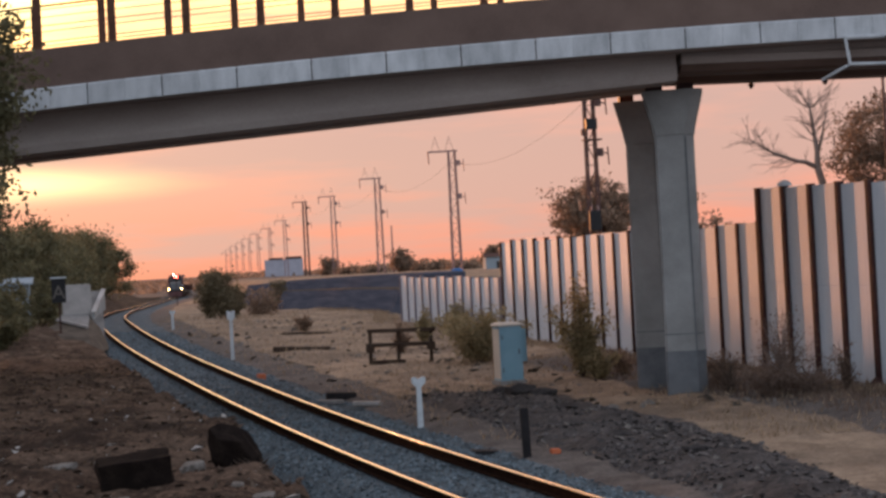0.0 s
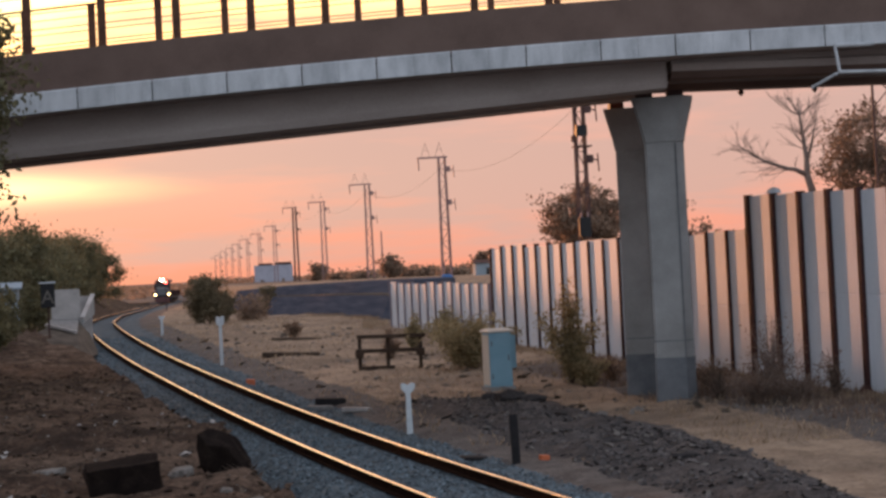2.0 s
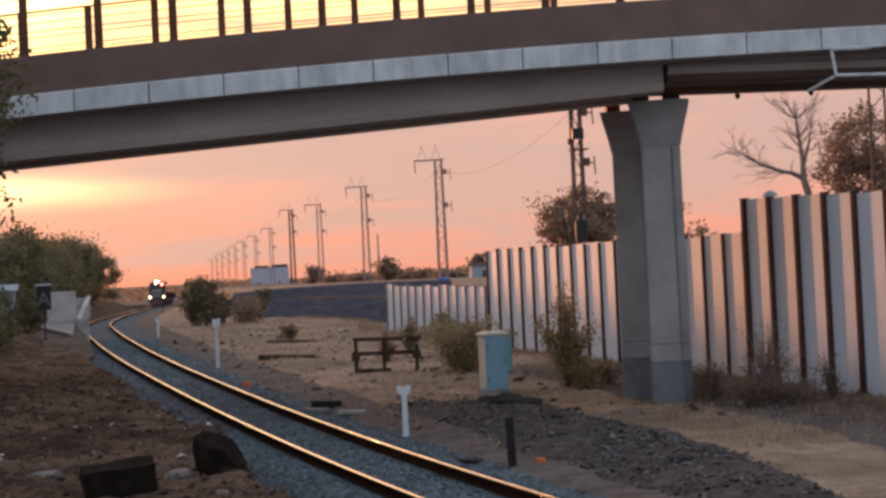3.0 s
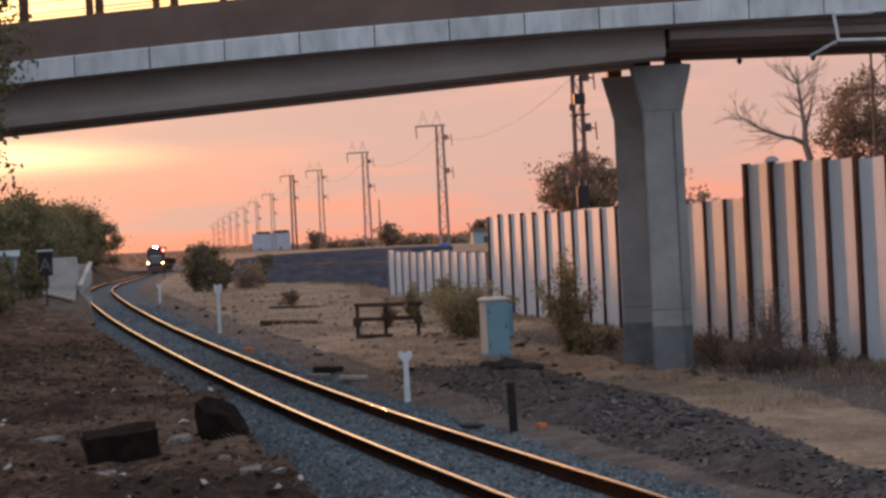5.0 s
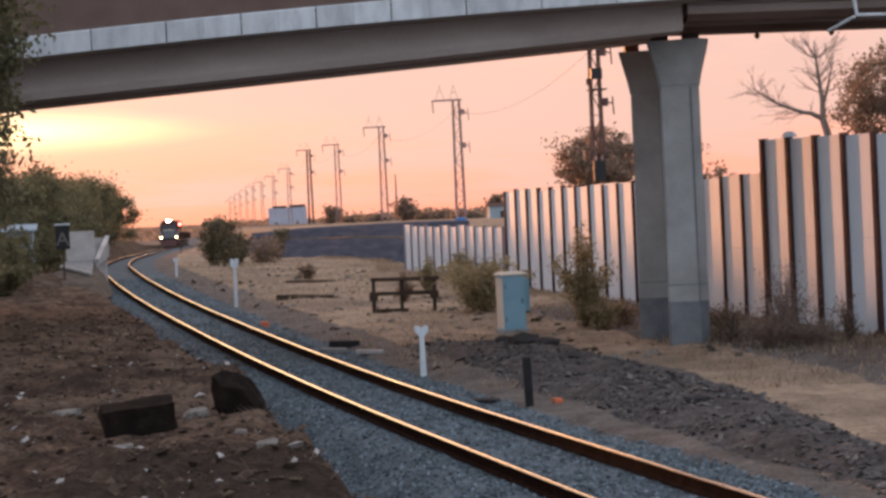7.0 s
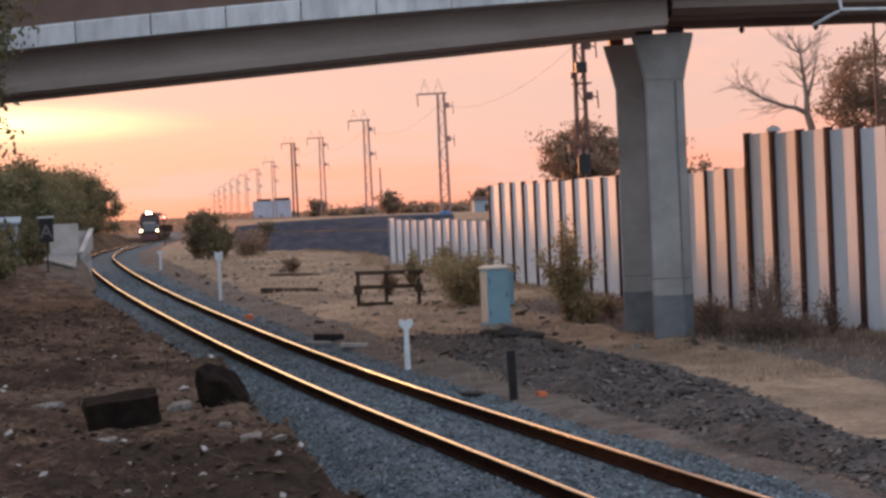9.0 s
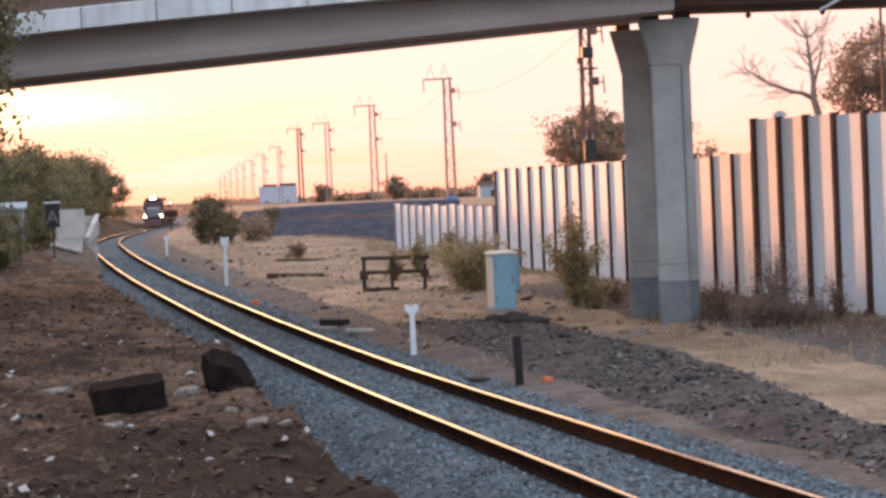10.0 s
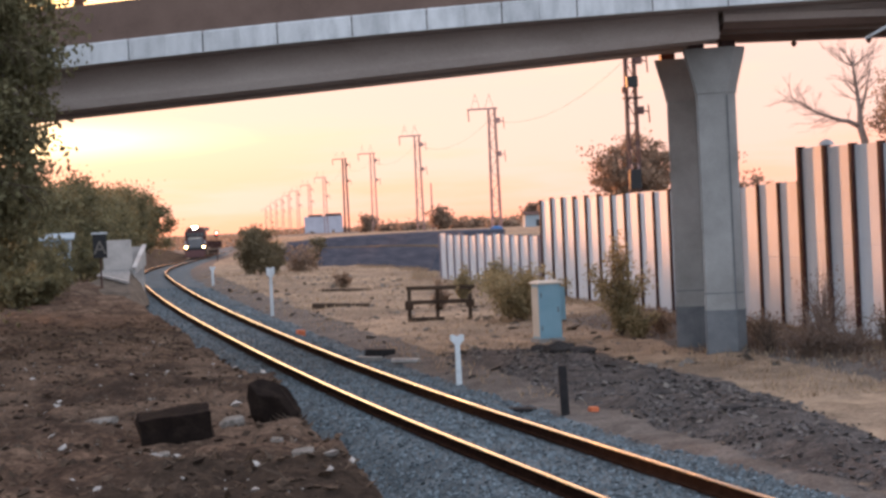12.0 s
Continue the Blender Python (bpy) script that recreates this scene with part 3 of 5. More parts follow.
def deck_z(x):
    """Top of the pale edge band."""
    x = max(-22.0, min(22.0, x))
    return 7.89 + 0.0365 * x - 0.00165 * x * x


def build_bridge():
    br = thing("footbridge", "concrete footbridge with a pale precast edge band on twin columns", "bridge")
    xs = [-24 + 1.0 * i for i in range(49)]
    # the deck and the brown parapet on it
    part("deck", Shape().loft([[(x, BR_Y + 0.15, deck_z(x) - 0.46), (x, BR_Y2 - 0.15, deck_z(x) - 0.46),
                                (x, BR_Y2 - 0.15, deck_z(x) - 0.12), (x, BR_Y + 0.15, deck_z(x) - 0.12)] for x in xs]), GIRDER, br)
    for y, lab in ((BR_Y + 0.08, "dull brown parapet"), (BR_Y2 - 0.30, "dull brown parapet")):
        part("parapet", Shape().loft([[(x, y, deck_z(x) - 0.12), (x, y + 0.22, deck_z(x) - 0.12),
                                       (x, y + 0.22, deck_z(x) + 0.86), (x, y, deck_z(x) + 0.86)] for x in xs]), PARAPET, br, lab)
    # precast edge pieces with open joints
    x, half = -9.22 - 8 * 1.64, False
    while x < 22:
        w = 0.82
        half = not half
        a, b = x + (0.014 if half else 0.003), x + w - (0.003 if half else 0.014)
        sh = Shape().loft([[(p, BR_Y, deck_z(p) - 0.47), (p, BR_Y + 0.14, deck_z(p) - 0.47), (p, BR_Y + 0.14, deck_z(p) - 0.002), (p, BR_Y + 0.03, deck_z(p) - 0.002),
                            (p, BR_Y, deck_z(p) - 0.03)] for p in (a, (a + b) / 2, b)])
        part("edge_panel", sh, FASCIA, br, bevel=0.0)
        x += w
    # girders: one span on the far side of the joint at the pier, one on this side
    def g1(x):
        return 6.20 + 0.06 * (x + 9.06)

    def web(x0, x1, bottom, y, taper):
        rr = []
        k = 12
        for i in range(k + 1):
            x = x0 + (x1 - x0) * i / k
            t, b = deck_z(x) - 0.462, bottom(x)
            rr.append([(x, y - 0.40, t), (x, y + 0.40, t), (x, y + 0.40, t - 0.12), (x, y + taper, b + 0.16), (x, y + taper - 0.04, b),
                       (x, y - taper + 0.04, b), (x, y - taper, b + 0.16), (x, y - 0.40, t - 0.12)])
        return Shape().loft(rr)
    for y in (38.35, 40.9):
        part("girder", web(-24, 5.44, (lambda x: g1(x) - 0.10) if y < 39 else g1, y, 0.50), GIRDER, br, "long brown-grey concrete girder")
        part("girder", web(5.56, 24, lambda x: 7.33 - 0.012 * (x - 5.5), y, 0.52), GIRDER, br)
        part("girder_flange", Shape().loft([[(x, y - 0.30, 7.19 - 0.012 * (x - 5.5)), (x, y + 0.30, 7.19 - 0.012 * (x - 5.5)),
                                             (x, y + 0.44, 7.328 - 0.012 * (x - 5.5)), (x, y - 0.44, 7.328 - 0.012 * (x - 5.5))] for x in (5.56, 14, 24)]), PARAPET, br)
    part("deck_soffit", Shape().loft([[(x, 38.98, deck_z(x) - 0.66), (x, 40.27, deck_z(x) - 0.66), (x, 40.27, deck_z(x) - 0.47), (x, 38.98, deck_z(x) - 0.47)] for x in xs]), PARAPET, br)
    # columns that flare below the bearings
    for cx, cy in ((5.53, 39.55), (5.12, 41.85)):
        def turned(u, v, z, a=radians(-9.5)):
            return (cx + u * math.cos(a) - v * math.sin(a), cy + u * math.sin(a) + v * math.cos(a), z)

        def ring(z, hx, hy, c=0.20, k=0.05):
            return [turned(u, v, z) for u, v in ((k - hx, -hy), (hx - c, -hy), (hx, c - hy), (hx, hy - c), (hx - c, hy), (k - hx, hy), (-hx, hy - k), (-hx, k - hy))]
        col = part("column", Shape().loft([ring(-0.6, 0.45, 0.45), ring(5.84, 0.45, 0.45)]), CONCRETE, br, bevel=0.012)
        # a dark tube added to draw the dark seam beside the chamfer
        part("drain_pipe", Shape().tube([turned(0.265, -0.455, 0.1), turned(0.265, -0.455, 5.8)], 0.018, 8), COLLAR, col, "thin dark tube that stands for a seam in the column")
        part("casting_joint", Shape().loft([ring(1.235, 0.4515, 0.4515), ring(1.262, 0.4515, 0.4515)]), COLLAR, col)
        part("capital", Shape().loft([ring(5.845, 0.46, 0.46), ring(6.15, 0.52, 0.46), ring(6.68, 0.66, 0.46), ring(6.90, 0.71, 0.46)]), CONCRETE, col, bevel=0.012)
        part("collar", Shape().loft([ring(-0.5, 0.465, 0.465), ring(0.86, 0.465, 0.465)]), COLLAR, col, "darker stained foot of the column")
        part("band", Shape().loft([ring(0.90, 0.457, 0.457), ring(1.16, 0.457, 0.457)]), CONCRETE, col)
        for bx_ in (-0.42, 0.30):
            part("bearing", Shape().box((cx + bx_, cy, 6.98), (0.34, 0.5, 0.16)), DARKSTEEL, col)
    # railings on both edges
    for y, x0, step in ((BR_Y + 0.2, -8.65, 1.64), (BR_Y2 - 0.2, -9.86, 1.66)):
        posts = []
        x = x0 - 6 * step
        post = None
        while x < 20:
            z = deck_z(x) + 0.86
            sh = post or Shape().box((0, 0, 0.95), (0.17, 0.10, 1.9)).box((0, 0, 0.012), (0.2, 0.18, 0.024)).mesh("railing_post", RUST)
            post = sh
            part("railing_post", sh, None, br, at=pose(x, y, z))
            x += step
        for h in (0.16, 0.52, 0.88, 1.24, 1.6, 1.88):
            pts = [(x, y, deck_z(x) + 0.86 + h) for x in xs]
            part("railing_wire" if h < 1.8 else "top_rail", Shape().tube(pts, 0.011 if h < 1.8 else 0.03, 5), RUST, br)
    # pale pipework and drain spouts under the nearer span
    def p_at(px, pz):
        return (px, BR_Y - 0.10, pz)
    part("drain_pipe", Shape().tube([p_at(9.0, 7.60), p_at(9.08, 7.02), p_at(9.0, 6.98), (8.55, BR_Y + 0.35, 6.75)], 0.035, 8)
         .tube([p_at(9.08, 7.02), p_at(12.0, 6.95)], 0.04, 8).tube([p_at(9.0, 7.60), p_at(9.85, 7.60)], 0.05, 8), FASCIA, br, "pale metal pipe clamped to the girder")
    for x in (7.7, 9.5):
        part("drain_spout", Shape().tube([(x, 41.2, 7.4), (x, 41.2, 7.12)], [0.06, 0.05], 8).tube([(x, 41.2, 7.13), (x, 41.2, 7.03)], [0.085, 0.03], 8), DARKSTEEL, br)
    return br


build_bridge()

# ---------------------------------------------------------------- the sheet fence
F0, F1 = Vector((9.35, 38.1, 0)), Vector((-2.0, 75.6, 0))
FDIR = (F1 - F0).normalized()
FOUT = Vector((-FDIR.y, FDIR.x, 0))       # towards the track
if FOUT.x > 0:
    FOUT = -FOUT


def fence_panel(w, h, fold):
    """A coated sheet: one field turned away along the fence, one turned back, a small rib and a seam at half height."""
    base = [(0.0, fold), (w * 0.28, fold * 0.56), (w * 0.31, fold * 0.5 + 0.004), (w * 0.34, fold * 0.46), (w * 0.60, 0.004), (w * 0.64, 0.004),
            (w * 0.80, fold * 0.42), (w * 0.83, fold * 0.5 + 0.003), (w, fold * 0.85)]
    rings = []
    for z in (0.0, h * 0.5 - 0.02, h * 0.5, h * 0.5 + 0.02, h):
        k = 0.008 if z == h * 0.5 else 0.0
        rings.append([Vector((u, o + 0.02 - k, z)) for u, o in base] + [Vector((u, o - 0.005, z)) for u, o in base[::-1]])
    return Shape().loft(rings).mesh("sheet_panel", SHEET)


def build_fence(name, marks, heights, label, fold, mat, post_size):
    fence = thing(name, label, "fence")
    spots = [F0 + FDIR * t for t in marks]
    ang = math.degrees(math.atan2(FDIR.y, FDIR.x))
    cache = {}
    for i, p in enumerate(spots):
        g = land_z(p.x - 0.3, p.y) - 0.25
        h = heights(marks[i] + 0.6) if i < len(marks) - 1 else heights(marks[i] - 0.6)
        h = max(h, heights(marks[i] - 0.6)) if i else h
        key = ("post", round(h - g, 1))
        if key not in cache:
            a, b = post_size
            t = 0.018
            cache[key] = Shape().box((-a / 2, b / 2 - 0.05, (h - g) / 2), (t, b, h - g)).box((a / 2, b / 2 - 0.05, (h - g) / 2), (t, b, h - g)).box((0, b / 2 - 0.05, (h - g) / 2), (a, t, h - g)) \
                .box((0, b / 2 - 0.05, h - g + 0.012), (a + 0.04, b + 0.02, 0.024)).mesh("fence_post", mat)
        part("fence_post", cache[key], None, fence, at=pose(p.x, p.y, g, 0, 0, ang))
        if post_size[0] > 0.08:
            part("foot_plate", Shape().loft([[(-0.16, -0.05, 0.2), (0.16, -0.05, 0.2), (0.16, 0.36, 0.2), (-0.16, 0.36, 0.2)],
                                             [(-0.05, 0.0, 0.46), (0.05, 0.0, 0.46), (0.05, 0.15, 0.46), (-0.05, 0.15, 0.46)]]), mat, fence, at=pose(p.x, p.y, g, 0, 0, ang))
        if i == len(marks) - 2 and post_size[0] > 0.08:
            part("post_cap", Shape().tube([(0, 0.02, 0), (0, 0.02, 0.07), (0, 0.02, 0.12), (0, 0.02, 0.15)], [0.19, 0.17, 0.11, 0.03], 10), SHEET, fence, "rounded cap", at=pose(p.x, p.y, h - 0.02, 0, 0, ang))
        if i < len(marks) - 1:
            w = marks[i + 1] - marks[i] - 0.03
            hh = heights(marks[i] + 0.6) - g - 0.12 + 0.02 * rng.uniform(-1, 1)
            f = fold(marks[i])
            key = ("panel", round(w, 2), round(hh, 1), f)
            if key not in cache:
                cache[key] = fence_panel(w, hh, f)
            q = p + FDIR * 0.015
            part("sheet_panel", cache[key], None, fence, at=pose(q.x, q.y, g + 0.12, 0, 0, ang))
    return fence


build_fence("sheet_fence", [4.60 - 1.31 * i for i in range(8, -1, -1)], lambda t: 4.665 + 0.038 * (t - 4.6), "tall white sheet fence with dark steel posts beside the pier", lambda t: 0.008, DARKSTEEL, (0.09, 0.19))
build_fence("sheet_fence", [4.73] + [4.68 + 1.185 * i for i in range(1, 18)], lambda t: 3.80 + 0.008 * max(0, t - 8), "white sheet fence with dark steel posts and dry weeds below", lambda t: 0.008, DARKSTEEL, (0.06, 0.15))
build_fence("sheet_fence", [25.2 + 1.14 * i for i in range(13)], lambda t: 2.66 + 0.012 * (t - 25), "low white sheet fence at the end of the yard", lambda t: 0.014, GREYPOST, (0.07, 0.15))


def build_revetment():
    rv = thing("stone_revetment", "dark blue-grey stone bank wall in two steps", "retaining wall", kind="structure")
    ys = [84 + 4 * i for i in range(28)]

    def strip(o0, z0, o1, z1, o2):
        rr = []
        for y in ys:
            x = float(wall_x(y))
            b = rail_z(y) - 0.5
            rr.append([(x + o0, y, b + z0), (x + o1, y, b + z1), (x + o2, y, b + z1), (x + o2, y, b + z0)])
        return Shape().loft(rr)
    part("lower_wall", strip(-0.5, 0, 0.1, 1.45, 2.2), DARKWALL, rv)
    part("ledge", strip(0.16, 1.38, 0.2, 1.53, 2.4), SCRUB_EARTH, rv, "dry earth on the ledge")
    part("upper_wall", strip(0.9, 1.2, 1.3, 2.25, 3.4), DARKWALL, rv)
    return rv


build_revetment()


# ---------------------------------------------------------------- small things in the yard
def build_cabinet():
    x, y = 1.63, 44.0
    g = land_z(x, y)
    c = thing("equipment_cabinet", "pale blue trackside equipment cabinet with a cream top", "cabinet", pose(x, y, g, 0, 0, 16))
    part("plinth", Shape().box((0, 0.3, 0.0), (0.70, 0.76, 0.16)), CONCRETE, c)
    part("body", Shape().box((0, 0.3, 0.77), (0.60, 0.64, 1.42)), CABINET, c, bevel=0.02)
    door = part("door", Shape().box((0.02, -0.027, 0.77), (0.50, 0.012, 1.28)), CABINET, c, bevel=0.004)
    part("handle", Shape().box((0.20, -0.045, 0.82), (0.03, 0.03, 0.14)), COLLAR, door, bevel=0.006)
    for z in (0.35, 1.2):
        part("hinge", Shape().tube([(-0.245, -0.038, z - 0.06), (-0.245, -0.038, z + 0.06)], 0.014, 8), COLLAR, door)
    part("top", Shape().loft([[(-0.34, -0.06, 1.485), (0.34, -0.06, 1.485), (0.34, 0.66, 1.485), (-0.34, 0.66, 1.485)],
                              [(-0.34, -0.06, 1.53), (0.34, -0.06, 1.53), (0.34, 0.66, 1.53), (-0.34, 0.66, 1.53)],
                              [(-0.24, 0.05, 1.58), (0.24, 0.05, 1.58), (0.24, 0.55, 1.58), (-0.24, 0.55, 1.58)]]), CABCREAM, c, "cream metal top")
    # a blue side painted cream, to stand for low sun falling on it
    part("sunlit_side", Shape().box((-0.306, 0.3, 0.77), (0.012, 0.56, 1.30)), CABCREAM, c, "cabinet side with sunlight put into its cream colour")
    part("side_box", Shape().box((0.41, 0.44, 0.96), (0.20, 0.38, 0.86)), CABINET, c, bevel=0.015)


build_cabinet()


def build_marker(x, y, h):
    g = land_z(x, y)
    m = thing("marker_post", "white painted marker post with a notched head", "marker post", pose(x, y, g, 0, 0, 8), "marker posts")
    part("shaft", Shape().loft([[(-0.065, -0.05, -0.2), (0.065, -0.05, -0.2), (0.065, 0.05, -0.2), (-0.065, 0.05, -0.2)],
                                [(-0.05, -0.04, h * 0.8), (0.05, -0.04, h * 0.8), (0.05, 0.04, h * 0.8), (-0.05, 0.04, h * 0.8)]]), WHITEPAINT, m, bevel=0.01)
    a, b = h * 0.79, h
    pr = [(-0.05, a), (0.05, a), (0.14, a + 0.10), (0.145, b - 0.02), (0.085, b), (0.0, b - 0.05), (-0.085, b), (-0.145, b - 0.02), (-0.14, a + 0.10)]
    part("head", Shape().loft([[(u, -0.045, v) for u, v in pr], [(u, 0.045, v) for u, v in pr]]), WHITEPAINT, m)
    return m


build_marker(-0.66, 35.4, 1.06)
build_marker(-7.55, 59.4, 1.72)
build_marker(-13.3, 82.4, 0.95)
g = land_z(1.26, 29.2)
bp = thing("short_post", "short black tarred post standing in the slag", "post", pose(1.26, 29.2, g, 0, -1.5, 5))
part("shaft", Shape().box((0, 0, 0.35), (0.14, 0.10, 1.0)), BLACKPOST, bp, bevel=0.012)


def build_barrier():
    x, y = -1.45, 52.9
    g = land_z(x, y)
    b = thing("timber_barrier", "old dark timber barrier of two rails on low posts", "barrier", pose(x, y, g, 0, 0, 4))
    for z, dx in ((1.02, 0.0), (0.58, -0.05)):
        part("rail_board", Shape().beam((-1.05 + dx, 0, z + 0.02), (1.08 + dx, 0, z - 0.02), 0.09, 0.12), TIMBER, b, bevel=0.01)
    for dx in (-0.98, -0.1, 0.92):
        part("leg", Shape().beam((dx, 0.10, -0.2), (dx + 0.02, 0.10, 1.05), 0.13, 0.11), TIMBER, b, bevel=0.01)
    for dx in (-0.98, 0.92):
        part("block", Shape().box((dx, -0.06, 0.50), (0.26, 0.2, 0.24)), TIMBER, b, bevel=0.02)
    part("sill", Shape().beam((-1.0, 0.02, 0.06), (0.1, 0.02, 0.05), 0.14, 0.12), TIMBER, b)


build_barrier()


# ---------------------------------------------------------------- plants
def limb(sh, rnd, p, d, length, r, depth, tips, spread=0.55, droop=0.0):
    """A bent tapering limb that forks until depth runs out."""
    pts, rad = [p], [r]
    q = Vector(p)
    k = 4
    for i in range(k):
        d = (d + Vector((rnd.uniform(-1, 1), rnd.uniform(-1, 1), rnd.uniform(-0.7, 0.7) - droop)) * 0.16).normalized()
        q = q + d * (length / k)
        pts.append(q.copy())
        rad.append(r * (1 - 0.5 * (i + 1) / k))
    sh.tube(pts, rad, 5 if r < 0.03 else 7)
    tips.append(q.copy())
    if depth > 0:
        for i in range(rnd.choice((2, 3, 3))):
            at = pts[rnd.choice((2, 3, 4))]
            e = (d + Vector((rnd.uniform(-1, 1), rnd.uniform(-1, 1), rnd.uniform(-0.5, 0.9))) * spread * 1.4).normalized()
            limb(sh, rnd, at, e, length * rnd.uniform(0.55, 0.8), r * 0.52, depth - 1, tips, spread, droop)


def build_tree(name, x, y, height, width, mat, leaf, count, seed, label, base=None, trunk=0.12, depth=3, category="tree", low=0.25, tight=1.0, clumps=0):
    """A tapered trunk with limbs and a crown of single leaves in clumps about the limb ends."""
    rnd, nr = random.Random(seed), np.random.default_rng(seed)
    g = land_z(x, y) if base is None else base
    t = thing(name, label, category, pose(x, y, g))
    sh, tips = Shape(), []
    first = height * low
    sh.tube([(0, 0, -0.2), (0.02, 0, first * 0.5), (0, 0.03, first)], [trunk * 1.25, trunk, trunk * 0.85], 8)
    for i in range(6):
        a = i * 1.05 + rnd.uniform(-0.3, 0.3)
        up = rnd.uniform(0.5, 1.6)
        limb(sh, rnd, Vector((0, 0, first * rnd.uniform(0.6, 1.0))), Vector((math.cos(a), math.sin(a), up)).normalized(),
             height * rnd.uniform(0.28, 0.40), trunk * 0.55, depth - 1, tips)
    # clumps keep within the crown's outline
    c = np.array([tuple(p) for p in tips])
    c = c[nr.permutation(len(c))]
    lim = np.abs(c[:, :2]).max() + 1e-6
    squeeze = (width / 2 * 0.9) / lim
    zlow, zspan = c[:, 2].min(), np.ptp(c[:, 2]) + 1e-6
    c[:, :2] *= squeeze
    sh.v = [(a * squeeze, b * squeeze, d if d < first else min(d, first + (d - first) / max(1e-6, zlow + zspan - first) * (height - 0.3 - first)))
            for a, b, d in sh.v]
    part("trunk", sh, BARK, t, smooth=True)
    c[:, 2] = first * 0.7 + (c[:, 2] - c[:, 2].min()) / (np.ptp(c[:, 2]) + 1e-6) * (height - first * 0.7 - 0.15)
    extra = np.stack([nr.normal(0, 0.24, 46) * width, nr.normal(0, 0.24, 46) * width, first * 0.8 + nr.random(46) ** 0.8 * (height - first)], 1)
    rr = np.sqrt((extra[:, 0] / (width / 2)) ** 2 + (extra[:, 1] / (width / 2)) ** 2 + ((extra[:, 2] - height * 0.55) / (height * 0.52)) ** 2)
    c = np.concatenate([c, extra[rr < 1.05]])
    if clumps:
        # clumps spread evenly through the crown, so that it is dense to its edge
        u = nr.normal(0, 1, (clumps, 3))
        u *= (nr.random((clumps, 1)) ** 0.4) / np.linalg.norm(u, axis=1)[:, None]
        c = np.concatenate([c, u * np.array([width / 2, width / 2, height * 0.46]) + np.array([0, 0, height * 0.54])])
    pick = nr.integers(0, len(c), count)
    size = np.where(nr.random(len(c)) < 0.3, 0.13, 0.07) * width * tight
    p = c[pick] + nr.normal(0, 1, (count, 3)) * size[pick][:, None] * np.array([1, 1, 0.75])
    part("crown", leaves("crown", p, leaf, mat, nr), None, t)
    return t


def build_bush(x, y, height, width, mat, leaf, count, seed, label, base=None, stems=16):
    """Stems that fan out from the root, set with small leaves."""
    rnd, nr = random.Random(seed), np.random.default_rng(seed)
    g = land_z(x, y) if base is None else base
    b = thing("bush", label, "bush", pose(x, y, g), "bushes in the yard")
    sh, pts = Shape(), []
    for i in range(stems):
        a, o = rnd.uniform(0, 6.283), rnd.random() ** 0.7
        hgt = height * rnd.uniform(0.5, 1.0) * (1.08 - 0.45 * o)
        end = Vector((math.cos(a) * o * width / 2, math.sin(a) * o * width / 2, hgt))
        mid = Vector((end.x * 0.35, end.y * 0.35, hgt * 0.55))
        sh.tube([(0, 0, -0.1), mid, end], [0.02, 0.014, 0.004], 5)
        for k in range(14):
            u = rnd.uniform(0.15, 1.0)
            p = mid * (u / 0.5) if u < 0.5 else mid.lerp(end, (u - 0.5) * 2)
            pts.append(tuple(p))
    part("stem", sh, BARK if stems < 20 else DEADWOOD, b)
    c = np.array(pts)
    p = c[nr.integers(0, len(c), count)] + nr.normal(0, 1, (count, 3)) * np.array([0.085 * width, 0.085 * width, 0.05 * height])
    p[:, 2] = np.abs(p[:, 2])
    part("foliage", leaves("foliage", p, leaf, mat, nr, 2.2), None, b)
    return b


build_bush(0.95, 52.0, 2.0, 3.0, LEAF_DULL, 0.055, 8200, 21, "dull green bush beside the sheet fence")
build_bush(3.5, 44.6, 2.9, 1.45, LEAF_DULL, 0.05, 4200, 22, "tall dusty green bush in front of the sheet fence")
build_bush(3.9, 44.2, 1.0, 1.1, LEAF_DULL, 0.05, 1800, 23, "low dusty bush at the foot of the fence")
build_bush(7.35, 37.6, 2.0, 1.7, WEED, 0.03, 1500, 24, "dead brown weeds in front of the tall fence", stems=44)
build_bush(7.0, 36.9, 1.1, 1.6, WEED, 0.03, 1900, 25, "low dead brown weeds in front of the tall fence", stems=36)
build_bush(7.75, 36.6, 0.9, 1.5, WEED, 0.03, 1900, 35, "low dead brown weeds at the foot of the tall fence", stems=36)
build_bush(8.6, 36.9, 1.25, 0.9, WEED, 0.035, 380, 36, "thin dead stalks at the foot of the tall fence")
build_bush(6.35, 38.6, 1.15, 0.9, WEED, 0.035, 420, 37, "thin dead stalks beside the bridge pier")
build_bush(6.6, 41.0, 0.9, 1.1, LEAF_BROWN, 0.04, 900, 26, "dry weeds behind the bridge pier")
build_bush(4.6, 45.2, 0.75, 1.3, LEAF_BROWN, 0.04, 900, 27, "dry brown weeds behind the bridge pier")
build_bush(-0.9, 62.5, 1.5, 1.2, LEAF_DULL, 0.06, 1100, 28, "thin scrub in front of the low fence")
build_bush(0.5, 66.0, 1.2, 1.6, LEAF_DULL, 0.06, 1000, 29, "thin scrub in front of the low fence")
build_bush(-1.6, 57.5, 1.1, 0.8, LEAF_BROWN, 0.05, 900, 30, "brown scrub behind the timber barrier")
build_tree("bush", -13.2, 99.0, 2.65, 2.9, LEAF_OLIVE, 0.085, 14000, 31, "large round olive green bush beside the track", trunk=0.05, low=0.05, category="bush", tight=0.75)
build_tree("bush", -11.25, 104.0, 1.5, 2.2, LEAF_BROWN, 0.09, 1500, 32, "low thin brown scrub beside the track", trunk=0.05, low=0.05, category="bush")
